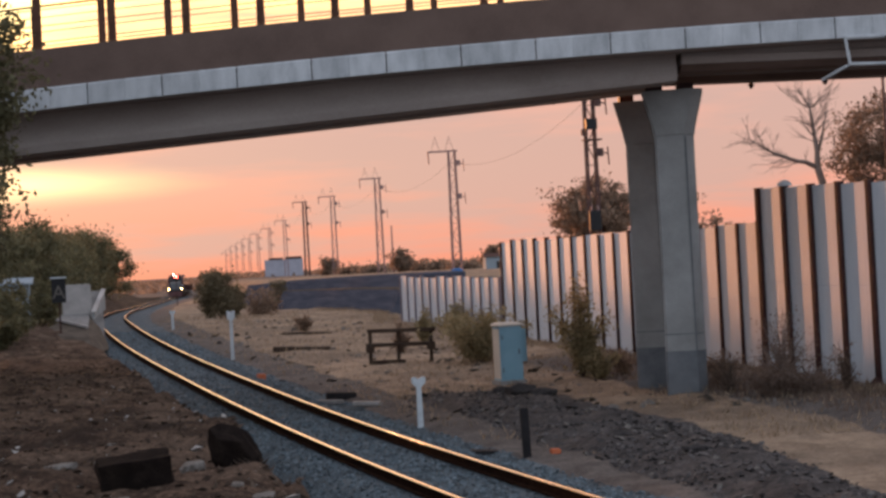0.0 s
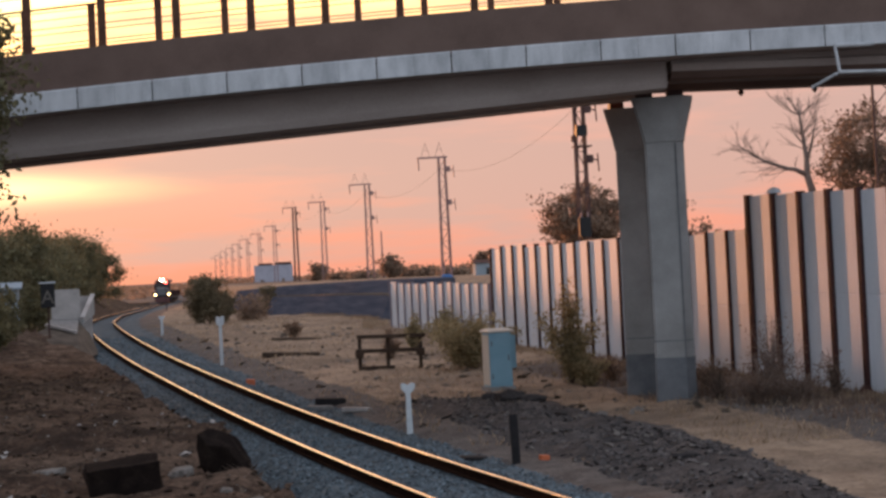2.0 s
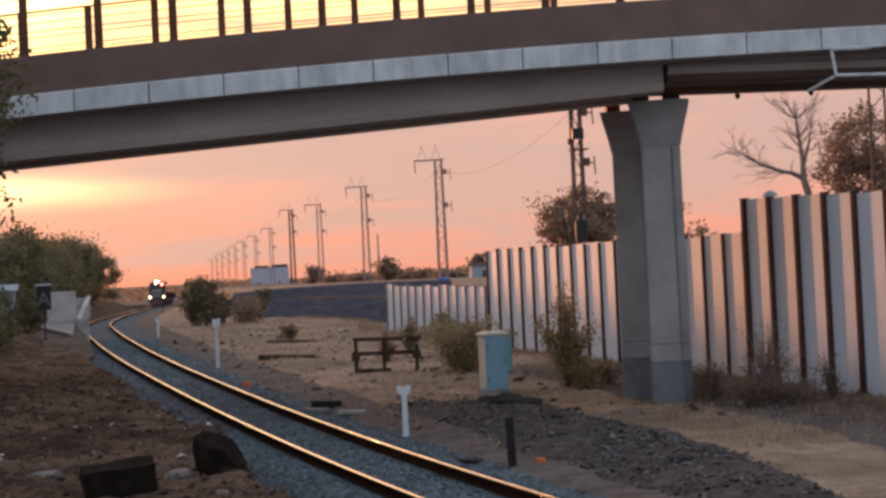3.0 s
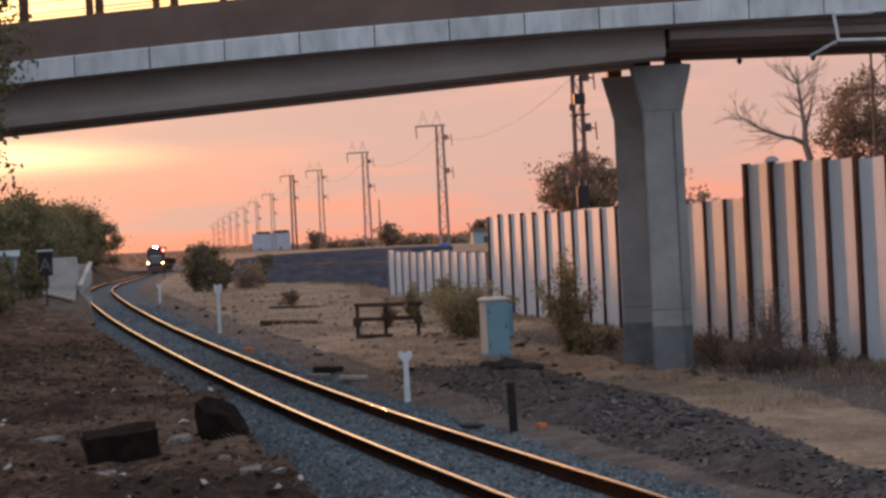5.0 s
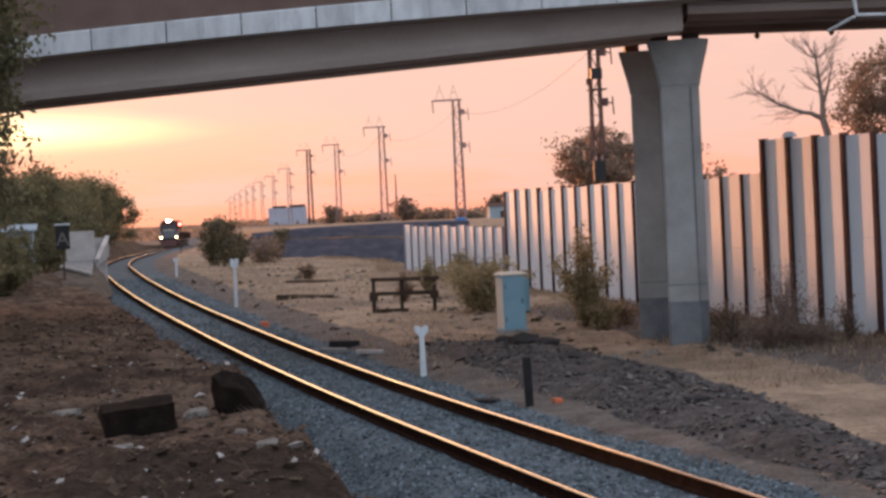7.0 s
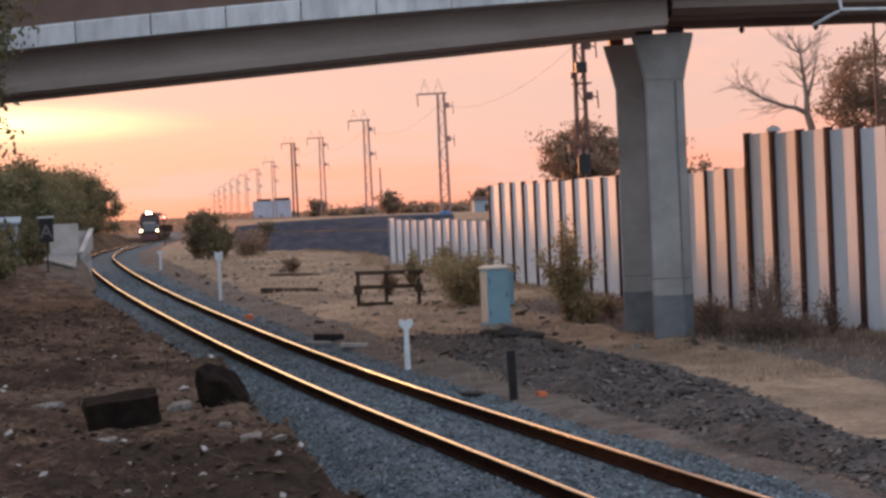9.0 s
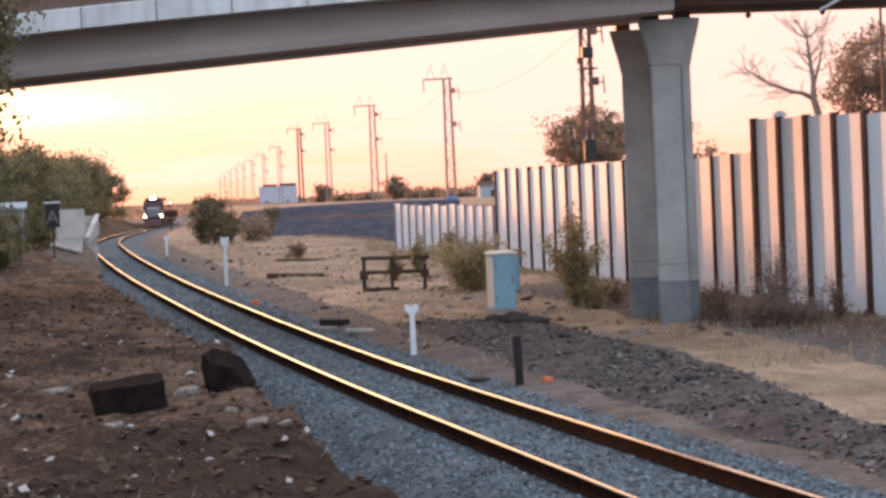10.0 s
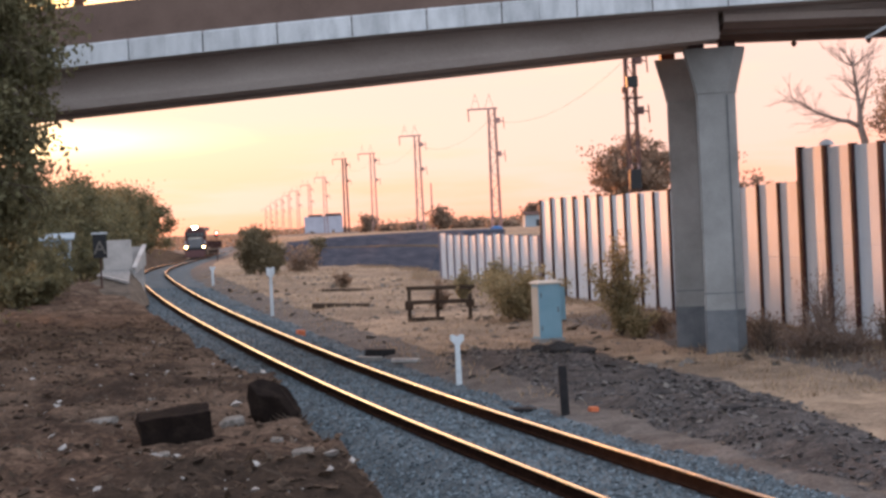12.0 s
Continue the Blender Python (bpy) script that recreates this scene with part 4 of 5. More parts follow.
build_tree("bush", -12.5, 128.0, 2.1, 1.5, LEAF_OLIVE, 0.10, 2600, 33, "small upright bush before the stone revetment", trunk=0.05, low=0.05, category="bush")
build_bush(-6.2, 74.0, 0.9, 1.0, LEAF_BROWN, 0.06, 700, 34, "small dry bush in the yard")
# woods on the bank beside the track
for i, (x, y, h, w) in enumerate([(-18.6, 72, 4.6, 4.4), (-20.0, 80, 5.0, 5.2), (-21.8, 86, 5.2, 5.6), (-23.6, 95, 4.9, 5.0), (-25.2, 104, 4.9, 5.2),
                                  (-22.5, 76, 6.4, 6.0), (-26.6, 92, 6.0, 6.0), (-27.6, 114, 5.2, 6.0), (-29.8, 125, 5.6, 6.0), (-32.2, 138, 6.2, 6.5),
                                  (-34.6, 152, 6.7, 7.0), (-37.4, 168, 7.4, 7.6), (-40.4, 186, 8.2, 8.0), (-43.0, 203, 8.6, 8.0), (-44.4, 222, 8.4, 7.4)]):
    rise = land_z(x, y) - max(1.10, float(rail_z(y)) + 0.02)
    build_tree("tree", x, y, h - max(0.0, rise), w, LEAF_DARK, 0.11 if y < 110 else 0.17, 12000, 50 + i, "dark green tree in the thicket beside the track", trunk=0.14, low=0.10, tight=0.8)
for i, (x, y, h, w) in enumerate([(-15.9, 61, 2.0, 2.2), (-17.2, 66, 3.0, 2.8), (-15.4, 58, 1.3, 1.6), (-15.2, 54.5, 1.5, 1.9), (-16.6, 57.5, 2.6, 2.8)]):
    build_bush(x, y, h, w, LEAF_DARK, 0.09, 4200, 70 + i, "dark undergrowth at the foot of the thicket")
build_tree("tree", -9.65, 30.0, 9.6, 4.3, LEAF_DARK, 0.075, 60000, 81, "dark leafy tree at the edge of the bank", trunk=0.16, low=0.14, depth=3, tight=0.6, clumps=420)


def build_sprays():
    """Drooping compound leaves that hang out of the near tree: a stalk with leaflets on both sides."""
    rnd = random.Random(17)
    t = thing("hanging_branch", "drooping leafy branch of the tree at the edge of the bank", "branch", pose(-7.85, 29.0, 4.6))
    wood, leaf = Shape(), Shape()
    wood.tube([(-1.2, 0.6, 0.9), (-0.5, 0.3, 0.75), (0.15, 0, 0.45)], [0.03, 0.02, 0.008], 6)
    wood.tube([(-1.2, 0.6, 2.4), (-0.5, 0.3, 2.1), (0.05, 0, 1.75)], [0.03, 0.02, 0.008], 6)
    wood.tube([(-1.2, 0.6, -0.4), (-0.5, 0.3, -0.4), (0.15, 0, -0.55)], [0.03, 0.02, 0.008], 6)
    for i in range(54):
        row = i % 3
        u = rnd.random()
        p = Vector((-1.0 + 1.15 * u, 0.55 - 0.55 * u, (0.85 - 0.4 * u, 2.35 - 0.6 * u, -0.4 - 0.15 * u)[row]))
        d = Vector((rnd.uniform(0.1, 1.0), rnd.uniform(-0.6, 0.6), rnd.uniform(-1.0, 0.35))).normalized()
        pts = [p]
        for k in range(7):
            d = (d + Vector((0, 0, -0.13))).normalized()
            pts.append(pts[-1] + d * 0.065)
        wood.tube(pts, [0.007] * 7 + [0.002], 4)
        side = d.cross(Vector((0, 0, 1))).normalized()
        for q in pts[1:]:
            for sgn in (-1, 1):
                e = (side * sgn + d * 0.5 + Vector((0, 0, rnd.uniform(-0.4, 0.1)))).normalized()
                w = e.cross(Vector((rnd.uniform(-0.4, 0.4), rnd.uniform(-0.4, 0.4), 1))).normalized() * 0.022
                k0 = len(leaf.v)
                leaf.v.extend(tuple(v) for v in (q, q + e * 0.06 + w, q + e * 0.14, q + e * 0.06 - w))
                leaf.f.append((k0, k0 + 1, k0 + 2, k0 + 3))
    part("twig", wood, BARK, t)
    tagged(part("foliage", leaf, LEAF_DARK, t), "dark green leaflets", kind="stuff")


build_sprays()
# unseen trees left of the view, added to keep the low sun off the bank
for i, (x, y, h, w) in enumerate([(-14.5, 30, 8.0, 5.6), (-12.3, 24, 7.4, 4.6), (-18.0, 42, 7.0, 6.0), (-21.0, 52, 7.0, 6.5), (-24.5, 63, 7.0, 6.5)]):
    build_tree("tree", x, y, h, w, LEAF_DARK, 0.16, 6500, 90 + i, "unseen dark leafy tree added to shade the bank", trunk=0.16, low=0.1)
# trees beyond the fence
build_tree("tree", 10.7, 117.0, 6.2, 6.2, LEAF_BROWN, 0.16, 13000, 83, "round brown-green tree behind the sheet fence", base=2.7, tight=0.7)
build_tree("tree", 17.0, 63.0, 8.0, 4.8, LEAF_BROWN, 0.085, 20000, 84, "leafy tree behind the tall fence", base=0.6, trunk=0.15, tight=0.75)
build_tree("tree", 13.5, 82.0, 4.3, 2.0, LEAF_BROWN, 0.12, 1300, 85, "small tree behind the sheet fence", base=1.0)
build_tree("tree", 12.35, 83.0, 5.6, 1.5, LEAF_BROWN, 0.12, 1100, 86, "small slender tree behind the sheet fence", base=1.0)


def build_dead_tree():
    rnd = random.Random(5)
    x, y = 14.85, 66.0
    t = thing("bare_tree", "bare dead tree with forked pale branches", "tree", pose(x, y, 0.4))
    sh, tips = Shape(), []
    stem = [(0, 0, -0.3), (0.08, 0, 3.0), (0.05, 0, 5.3), (-0.10, 0, 5.85), (-0.08, 0.05, 6.5), (-0.18, 0.05, 7.4), (-0.28, 0, 8.2), (-0.33, 0, 8.9)]
    sh.tube(stem, [0.22, 0.17, 0.15, 0.14, 0.10, 0.07, 0.045, 0.012], 8)
    bough = [(-0.08, 0, 5.85), (-0.55, 0, 6.10), (-0.85, 0, 6.15), (-1.55, 0.1, 6.42), (-2.1, 0.1, 6.70), (-2.75, 0.1, 7.2)]
    sh.tube(bough, [0.11, 0.09, 0.08, 0.06, 0.04, 0.01], 7)
    sh.tube([(-0.08, 0.05, 6.4), (0.12, 0, 7.0), (0.25, 0, 7.6), (0.42, 0, 8.3)], [0.07, 0.055, 0.035, 0.01], 6)
    for i in range(26):
        p = Vector(rnd.choice(stem[4:7])).lerp(Vector(stem[6]), rnd.random() * 0.6)
        limb(sh, rnd, p, Vector((rnd.uniform(-1, 0.9), rnd.uniform(-0.5, 0.5), rnd.uniform(0.2, 1.1))).normalized(), rnd.uniform(0.5, 1.0), 0.022, 2, tips, 0.5)
    for i in range(24):
        k = rnd.randrange(1, 5)
        p = Vector(bough[k]).lerp(Vector(bough[k + 1]), rnd.random())
        limb(sh, rnd, p, Vector((rnd.uniform(-1, 0.2), rnd.uniform(-0.5, 0.5), rnd.uniform(-0.15, 0.9))).normalized(), rnd.uniform(0.4, 0.85), 0.018, 2, tips, 0.5)
    part("trunk", sh, DEADWOOD, t, smooth=True)


build_dead_tree()

# dry grass over the yard
n = 26000
gy = 30 + 75 * nrng.random(n) ** 1.4
gx = track_x(gy) + nrng.uniform(2.6, 24, n)
gx = np.minimum(gx, wall_x(gy) - 0.1 + nrng.uniform(-1.2, 0, n))
gz, ga, gb, gc, _ = land(gx, gy)
keep = (ga < 0.2) & (gc < 0.5) & (wave(gx, gy, 3.2, 6) + nrng.normal(0, 0.4, n) > 0.0)
cen = np.stack([gx, gy, gz + 0.03], 1)[keep]
me = bpy.data.meshes.new("dry_grass")
k = len(cen)
ang = nrng.uniform(0, 6.283, k)
hh = nrng.uniform(0.05, 0.16, k)
side_v = np.stack([np.cos(ang), np.sin(ang), np.zeros(k)], 1) * 0.018
tip = np.stack([nrng.normal(0, 0.05, k), nrng.normal(0, 0.05, k), hh], 1)
vv = np.stack([cen - side_v, cen + side_v, cen + tip], 1).reshape(-1, 3)
me.from_pydata(vv.tolist(), [], np.arange(3 * k).reshape(-1, 3).tolist())
me.materials.append(STRAW)
tagged(new("dry_grass", me), "short dry straw-coloured grass over the yard", "grass", kind="stuff")

# dead weeds along the foot of the fence
n = 15000
gy = 25 + 31 * nrng.random(n) ** 1.1
gx = wall_x(gy) - nrng.random(n) ** 1.2 * 3.2 - 0.15
gz, ga, gb, gc, gd = land(gx, gy)
keep = (gd > 0.4) & (wave(gx, gy, 1.2, 4) + nrng.normal(0, 0.35, n) > 0.05)
cen = np.stack([gx, gy, gz - 0.01], 1)[keep]
k = len(cen)
ang = nrng.uniform(0, 6.283, k)
side_v = np.stack([np.cos(ang), np.sin(ang), np.zeros(k)], 1) * nrng.uniform(0.006, 0.02, (k, 1))
tip = np.stack([nrng.normal(0, 0.07, k), nrng.normal(0, 0.07, k), 0.05 + 0.28 * nrng.random(k) ** 2], 1)
me = bpy.data.meshes.new("dead_weeds")
me.from_pydata(np.stack([cen - side_v, cen + side_v, cen + tip], 1).reshape(-1, 3).tolist(), [], np.arange(3 * k).reshape(-1, 3).tolist())
me.materials.append(WEED)
tagged(new("dead_weeds", me), "low dead brown weeds along the foot of the fence", "weeds", kind="stuff")

# ---------------------------------------------------------------- line masts
def build_mast(x, y, base, h, dark, seed):
    """A lattice mast with a cranked arm, as left over from an old overhead line."""
    m = thing("catenary_mast", "rusty steel lattice mast with a cranked arm", "mast", pose(x, y, base, 0, 0, 9), "old line masts")
    mat = MASTDARK if dark else MASTSTEEL
    w0, w1 = (0.42, 0.30) if seed else (0.34, 0.27)
    for a in (-1, 1):
        for b in (-1, 1):
            part("leg", Shape().beam((a * w0, b * w0, -0.3), (a * w1, b * w1, h), 0.2 if dark and seed else 0.10), mat, m)
    br = Shape()
    k = 10
    for i in range(k):
        z0, z1 = h * i / k, h * (i + 1) / k
        u0, u1 = w0 + (w1 - w0) * i / k, w0 + (w1 - w0) * (i + 1) / k
        s = 1 if i % 2 else -1
        br.beam((-u0 * s, -u0, z0), (u1 * s, -u1, z1), 0.06)
        br.beam((-u0, u0 * s, z0), (-u1, -u1 * s, z1), 0.06)
        br.beam((u0, -u0 * s, z0), (u1, u1 * s, z1), 0.06)
        br.beam((-u1, -u1, z1), (u1, -u1, z1), 0.05)
    part("bracing", br, mat, m)
    part("arm", Shape().beam((0.55, 0, h + 0.08), (-2.35, 0, h + 0.02), 0.16).beam((-2.30, 0, h + 0.05), (-2.25, 0, h - 1.15), 0.12), mat, m)
    for z in (h - 1.1, h - 4.3):
        part("bracket", Shape().box((0.55, -0.1, z), (0.40, 0.36, 0.5)).beam((0.8, 0, z), (1.1, 0, z - 0.1), 0.08)
             .beam((1.1, 0, z + 0.35), (1.15, 0, z - 0.8), 0.08), mat, m)
    if not seed:
        part("control_box", Shape().box((0, -0.4, 10.3), (0.72, 0.36, 0.7)), BLACK, m, "dark switch box", bevel=0.03)
        part("platform", Shape().box((0.05, -0.2, 9.3), (1.15, 0.9, 0.07)).beam((-0.5, -0.6, 9.3), (-0.5, -0.6, 6.2), 0.06), mat, m)
        part("lamp_bracket", Shape().box((-0.52, -0.3, 9.8), (0.22, 0.3, 0.42)), mat, m, bevel=0.04)
    for dx in (-1.55, -0.2):
        part("wire_peak", Shape().beam((dx - 0.42, 0, h + 0.1), (dx, 0, h + 1.5), 0.035).beam((dx + 0.42, 0, h + 0.1), (dx, 0, h + 1.5), 0.035)
             .beam((dx - 0.2, 0, h + 0.8), (dx + 0.2, 0, h + 0.8), 0.03), MASTSTEEL, m)
    return m


MASTS = [(9.75, 108, 1.6, 12.8), (1.3, 163, 3.05, 11.5), (-8.1, 220, 3.3, 12.3), (-17.7, 278, 3.6, 12.8), (-27.0, 336, 3.8, 14.6), (-36.5, 394, 4.2, 12.8),
         (-46.0, 452, 4.6, 12.6), (-55.5, 510, 4.9, 12.6), (-65.0, 570, 5.2, 12.6), (-75.0, 635, 5.5, 12.6), (-86.0, 705, 5.9, 12.6), (-99.0, 790, 6.3, 12.6), (-114.0, 890, 6.8, 12.6)]
for i, (x, y, b, h) in enumerate(MASTS):
    build_mast(x, y, b, h, i in (0, 4), i)
tb = thing("line_transformer", "dark transformer box on the lower part of a lattice mast", "transformer", pose(9.75, 107.4, 5.2))
part("tank", Shape().box((0, 0, 0.55), (0.75, 0.5, 1.25)), BLACK, tb, bevel=0.05)
for dx in (-0.2, 0.2):
    part("bushing", Shape().tube([(dx, 0, 1.1), (dx, 0, 1.5)], [0.08, 0.05], 8), MASTSTEEL, tb)
pl_ = thing("thin_pole", "thin far pole on the plain", "pole", pose(-6.9, 232, 3.2))
part("shaft", Shape().tube([(0, 0, -0.3), (0, 0, 6.6)], [0.14, 0.09], 6), MASTSTEEL, pl_)
m = thing("lattice_mast", "thin red lattice mast beyond the tall fence", "mast", pose(15.75, 58.5, 0.3))
for a in (-0.27, 0.27):
    part("leg", Shape().beam((a, 0, 0), (a, 0, 9.5), 0.075), MASTDARK, m)
zz = Shape()
for i in range(16):
    zz.beam((-0.27 if i % 2 else 0.27, 0, i * 0.6), (0.27 if i % 2 else -0.27, 0, i * 0.6 + 0.6), 0.035)
part("bracing", zz, MASTDARK, m)
wires = thing("overhead_wire", "thin slack overhead wire between the masts", "wire")
for (x0, y0, b0, h0), (x1, y1, b1, h1) in zip(MASTS[:5], MASTS[1:6]):
    pts = []
    for i in range(9):
        u = i / 8
        pts.append((x0 + (x1 - x0) * u - 0.2, y0 + (y1 - y0) * u, (b0 + h0 - 1) * (1 - u) + (b1 + h1 - 1) * u - 1.6 * 4 * u * (1 - u)))
    part("span", Shape().tube(pts, 0.012, 4), MASTDARK, wires)


# ---------------------------------------------------------------- beside the bank
def build_headwall():
    x, y = -15.0, 69.0
    g = land_z(x, y)
    h = thing("culvert_headwall", "pale concrete culvert headwall with a sloping wing wall", "wall", pose(x, y, g - 0.3, 0, 0, 10))
    part("wall", Shape().box((0, 0, 1.2), (1.15, 0.3, 2.4)), PALECONCRETE, h, bevel=0.02)
    near, far = (0.60, -0.6), (0.98, 2.4)
    part("wing_wall", Shape().loft([[(near[0], near[1], 1.0), (far[0], far[1], 1.3), (far[0], far[1], 2.1), (near[0] + 0.02, near[1] + 0.1, 1.26)],
                                    [(near[0] + 0.1, near[1], 1.0), (far[0] + 0.1, far[1], 1.3), (far[0] + 0.1, far[1], 2.1), (near[0] + 0.12, near[1] + 0.1, 1.26)]]), CONCRETE, h)
    part("coping", Shape().beam((near[0] + 0.06, near[1] + 0.02, 1.22), (far[0] + 0.05, far[1], 2.14), 0.18, 0.08), PALECONCRETE, h, "pale sloping coping")
    part("back_wall", Shape().box((0.70, 2.5, 1.05), (0.56, 0.2, 2.1)), PALECONCRETE, h, bevel=0.02)
    rim = [(-0.70, -1.7), (0.40, -3.0), (0.50, -2.8), (0.50, -0.2), (-0.66, -0.2)]
    tops = [1.06, 0.74, 0.74, 1.16, 1.2]
    part("apron", Shape().loft([[(u, v, w - 0.10) for (u, v), w in zip(rim, tops)], [(u, v, w) for (u, v), w in zip(rim, tops)]]), PALE, h, "dusty pale apron")
    part("kerb", Shape().beam((-0.74, -1.74, 1.03), (0.50, -3.12, 0.72), 0.08, 0.08), PALECONCRETE, h, "pale kerb along the apron")
    foot = [(-1.9, -6.0), (0.8, -6.8), (1.25, -3.4), (1.2, 0.4), (-1.2, 0.4)]
    part("earth_foot", Shape().loft([[(u, v, -0.2) for u, v in foot], [(u * 0.74, v * 0.72 - 0.1, w * 0.5) for (u, v), w in zip(foot, tops)], [(u, v - 0.02, w - 0.12) for (u, v), w in zip(rim, tops)]]), SCRUB_EARTH, h, "scrubby brown earth under the apron")


build_headwall()


def build_sign():
    x, y = -14.80, 65.0
    g = land_z(x, y)
    s = thing("track_sign", "black trackside sign board with a white letter A", "sign", pose(x, y, g + 0.12, 0, 0, 6))
    part("pole", Shape().tube([(0, 0.05, -0.5), (0, 0.05, 1.9)], 0.035, 8), DARKSTEEL, s)
    part("board", Shape().box((0, 0, 1.50), (0.54, 0.025, 0.92)), BLACK, s, bevel=0.004)
    part("top_edge", Shape().box((0, -0.005, 2.0), (0.60, 0.06, 0.06)), WHITEPAINT, s)
    cu = bpy.data.curves.new("letter", "FONT")
    cu.body, cu.size, cu.align_x, cu.extrude = "A", 0.74, "CENTER", 0.004
    tmp = new("tmp", cu)
    me = bpy.data.meshes.new_from_object(tmp.evaluated_get(bpy.context.evaluated_depsgraph_get()))
    bpy.data.objects.remove(tmp)
    me.materials.clear()
    me.materials.append(DUSTY)
    ob = part("letter", me, None, s, "white letter A", at=pose(0, -0.02, 1.2, 90, 0, 0))
    return s


build_sign()
sh_ = thing("small_shed", "small pale blue shed roof among the trees", "shed", pose(-17.45, 69.0, land_z(-17.45, 69.0), 0, 0, 12))
part("wall", Shape().box((0, 0, 1.1), (1.1, 1.2, 2.3)), PALEBLUE, sh_)
part("roof", Shape().loft([[(-0.7, -0.8, 2.22), (0.7, -0.8, 2.22), (0.7, 0.8, 2.46), (-0.7, 0.8, 2.46)], [(-0.7, -0.8, 2.29), (0.7, -0.8, 2.29), (0.7, 0.8, 2.53), (-0.7, 0.8, 2.53)]]), PALEBLUE, sh_)


# blocks and stones on the bank
def build_block(x, y, size, seed, label, turn, cut):
    rnd = random.Random(seed)
    bm = bmesh.new()
    bmesh.ops.create_cube(bm, size=1.0)
    bmesh.ops.subdivide_edges(bm, edges=bm.edges[:], cuts=3, use_grid_fill=True)
    sx_, sy_, sz_ = size
    for v in bm.verts:
        k = noise.noise(v.co * 2.2 + Vector((seed, 0, 0))) * 0.16
        v.co = Vector((v.co.x * sx_ * (1 + k), v.co.y * sy_ * (1 + k), v.co.z * sz_ * (1 + k * 0.6) - cut * abs(v.co.x) * (v.co.z > 0.2)))
    bmesh.ops.bevel(bm, geom=bm.edges[:], offset=0.004, segments=1, affect="EDGES")
    me = bpy.data.meshes.new("rock")
    bm.to_mesh(me)
    bm.free()
    me.materials.append(DARKROCK)
    ob = tagged(new("rock", me), label, "rock")
    ob.matrix_basis = pose(x, y, land_z(x, y) + sz_ * 0.17, 4, -5, turn)
    return ob


build_block(-2.95, 15.7, (0.66, 0.5, 0.42), 3, "dark square-edged block of broken rock on the bank", 12, 0.0)
bo = lump(random.Random(9), (0.52, 0.5, 0.98), 2, 0.2)
bo.v = [(x * (1.0 + 0.55 * z) - 0.34 * z, y, z * (1.0 if z < 0 else 0.8)) for x, y, z in bo.v]
boulder = tagged(new("rock", bo.mesh("rock", DARKROCK, 0.008)), "dark leaning boulder at the edge of the bank", "rock")
boulder.matrix_basis = pose(-2.25, 17.6, land_z(-2.25, 17.6) + 0.10, 4, 0, 8)
for i, (x, y, sx_, sy_, sz_, lab) in enumerate([(-3.8, 16.4, 0.32, 0.2, 0.12, "flat pale slab of stone on the bank"), (-2.6, 16.9, 0.26, 0.22, 0.17, "rounded pale stone on the bank"),
                                               (-1.62, 14.4, 0.24, 0.18, 0.12, "pale stone near the edge of the bank"), (-2.86, 14.6, 0.15, 0.1, 0.06, "small flat pale stone beside the dark block"),
                                               (-1.95, 15.2, 0.14, 0.12, 0.09, "small pale stone near the edge of the bank"), (-4.4, 17.6, 0.17, 0.14, 0.10, "small pale stone on the bank"),
                                               (-3.9, 19.4, 0.13, 0.12, 0.10, "small pale stone on the bank")]):
    stone = lump(random.Random(30 + i), (sx_, sy_, sz_), 2, 0.14)
    stone.v = [(a, b, max(-0.3 * sz_, min(0.30 * sz_, c))) for a, b, c in stone.v]      # split slabs, flat above
    st = tagged(new("pale_stone", stone.mesh("pale_stone", DUSTY)), lab, "stone", "pale stones on the bank")
    st.matrix_basis = pose(x, y, land_z(x, y) + sz_ * 0.22, 5, -6, 25 * i)
n = 620
py = 11.5 + 22 * nrng.random(n) ** 1.3
pq = nrng.uniform(3.2, 12.5, n)
px = track_x(py) - pq
pz, pa, pb, pc, _ = land(px, py)
keep = (pb > 0.5)
pl = np.stack([px, py, pz + 0.012], 1)[keep]
tagged(new("pale_stones", scatter("pale_stones", pl, 0.010 + 0.075 * nrng.random(len(pl)) ** 3.5, PALE, nrng, 0.45)), "pale stones and litter lying on the bank", "stones", kind="stuff")
n = 6000
py = 11.0 + 30 * nrng.random(n) ** 1.3
pq = nrng.uniform(2.8, 12.5, n)
px = track_x(py) - pq
pz, pa, pb, pc, _ = land(px, py)
keep = (pb > 0.5)
CLOD = material("earth_clod", [(0.024, 0.015, 0.010), (0.056, 0.036, 0.024), (0.11, 0.075, 0.052)], 4.0, 0.95, vary=0.4)
pl = np.stack([px, py, pz + 0.01], 1)[keep]
tagged(new("earth_clods", scatter("earth_clods", pl, 0.012 + 0.06 * nrng.random(len(pl)) ** 2, CLOD, nrng, 0.5)), "dark clods of earth on the bank", "earth", kind="stuff")
for x, y, turn in ((-5.9, 71.5, 9), (-5.3, 61.5, -5)):
    ob = tagged(new("old_sleeper", Shape().box((0, 0, 0), (2.1, 0.28, 0.20)).mesh("old_sleeper", TIMBER, 0.02)), "old dark sleeper lying in the dry grass", "sleeper", "old sleepers")
    ob.matrix_basis = pose(x, y, land_z(x, y) + 0.02, 3, 2.5, turn)
n = 16000
ty = 11 + 50 * nrng.random(n) ** 1.5
tx = track_x(ty) - nrng.uniform(2.8, 13, n)
tz, ta, tb_, tc, _ = land(tx, ty)
keep = (tb_ > 0.5) & (wave(tx, ty, 1.1, 9) + nrng.normal(0, 0.3, n) > 0.1)
cen = np.stack([tx, ty, tz - 0.005], 1)[keep]
k = len(cen)
ang = nrng.uniform(0, 6.283, k)
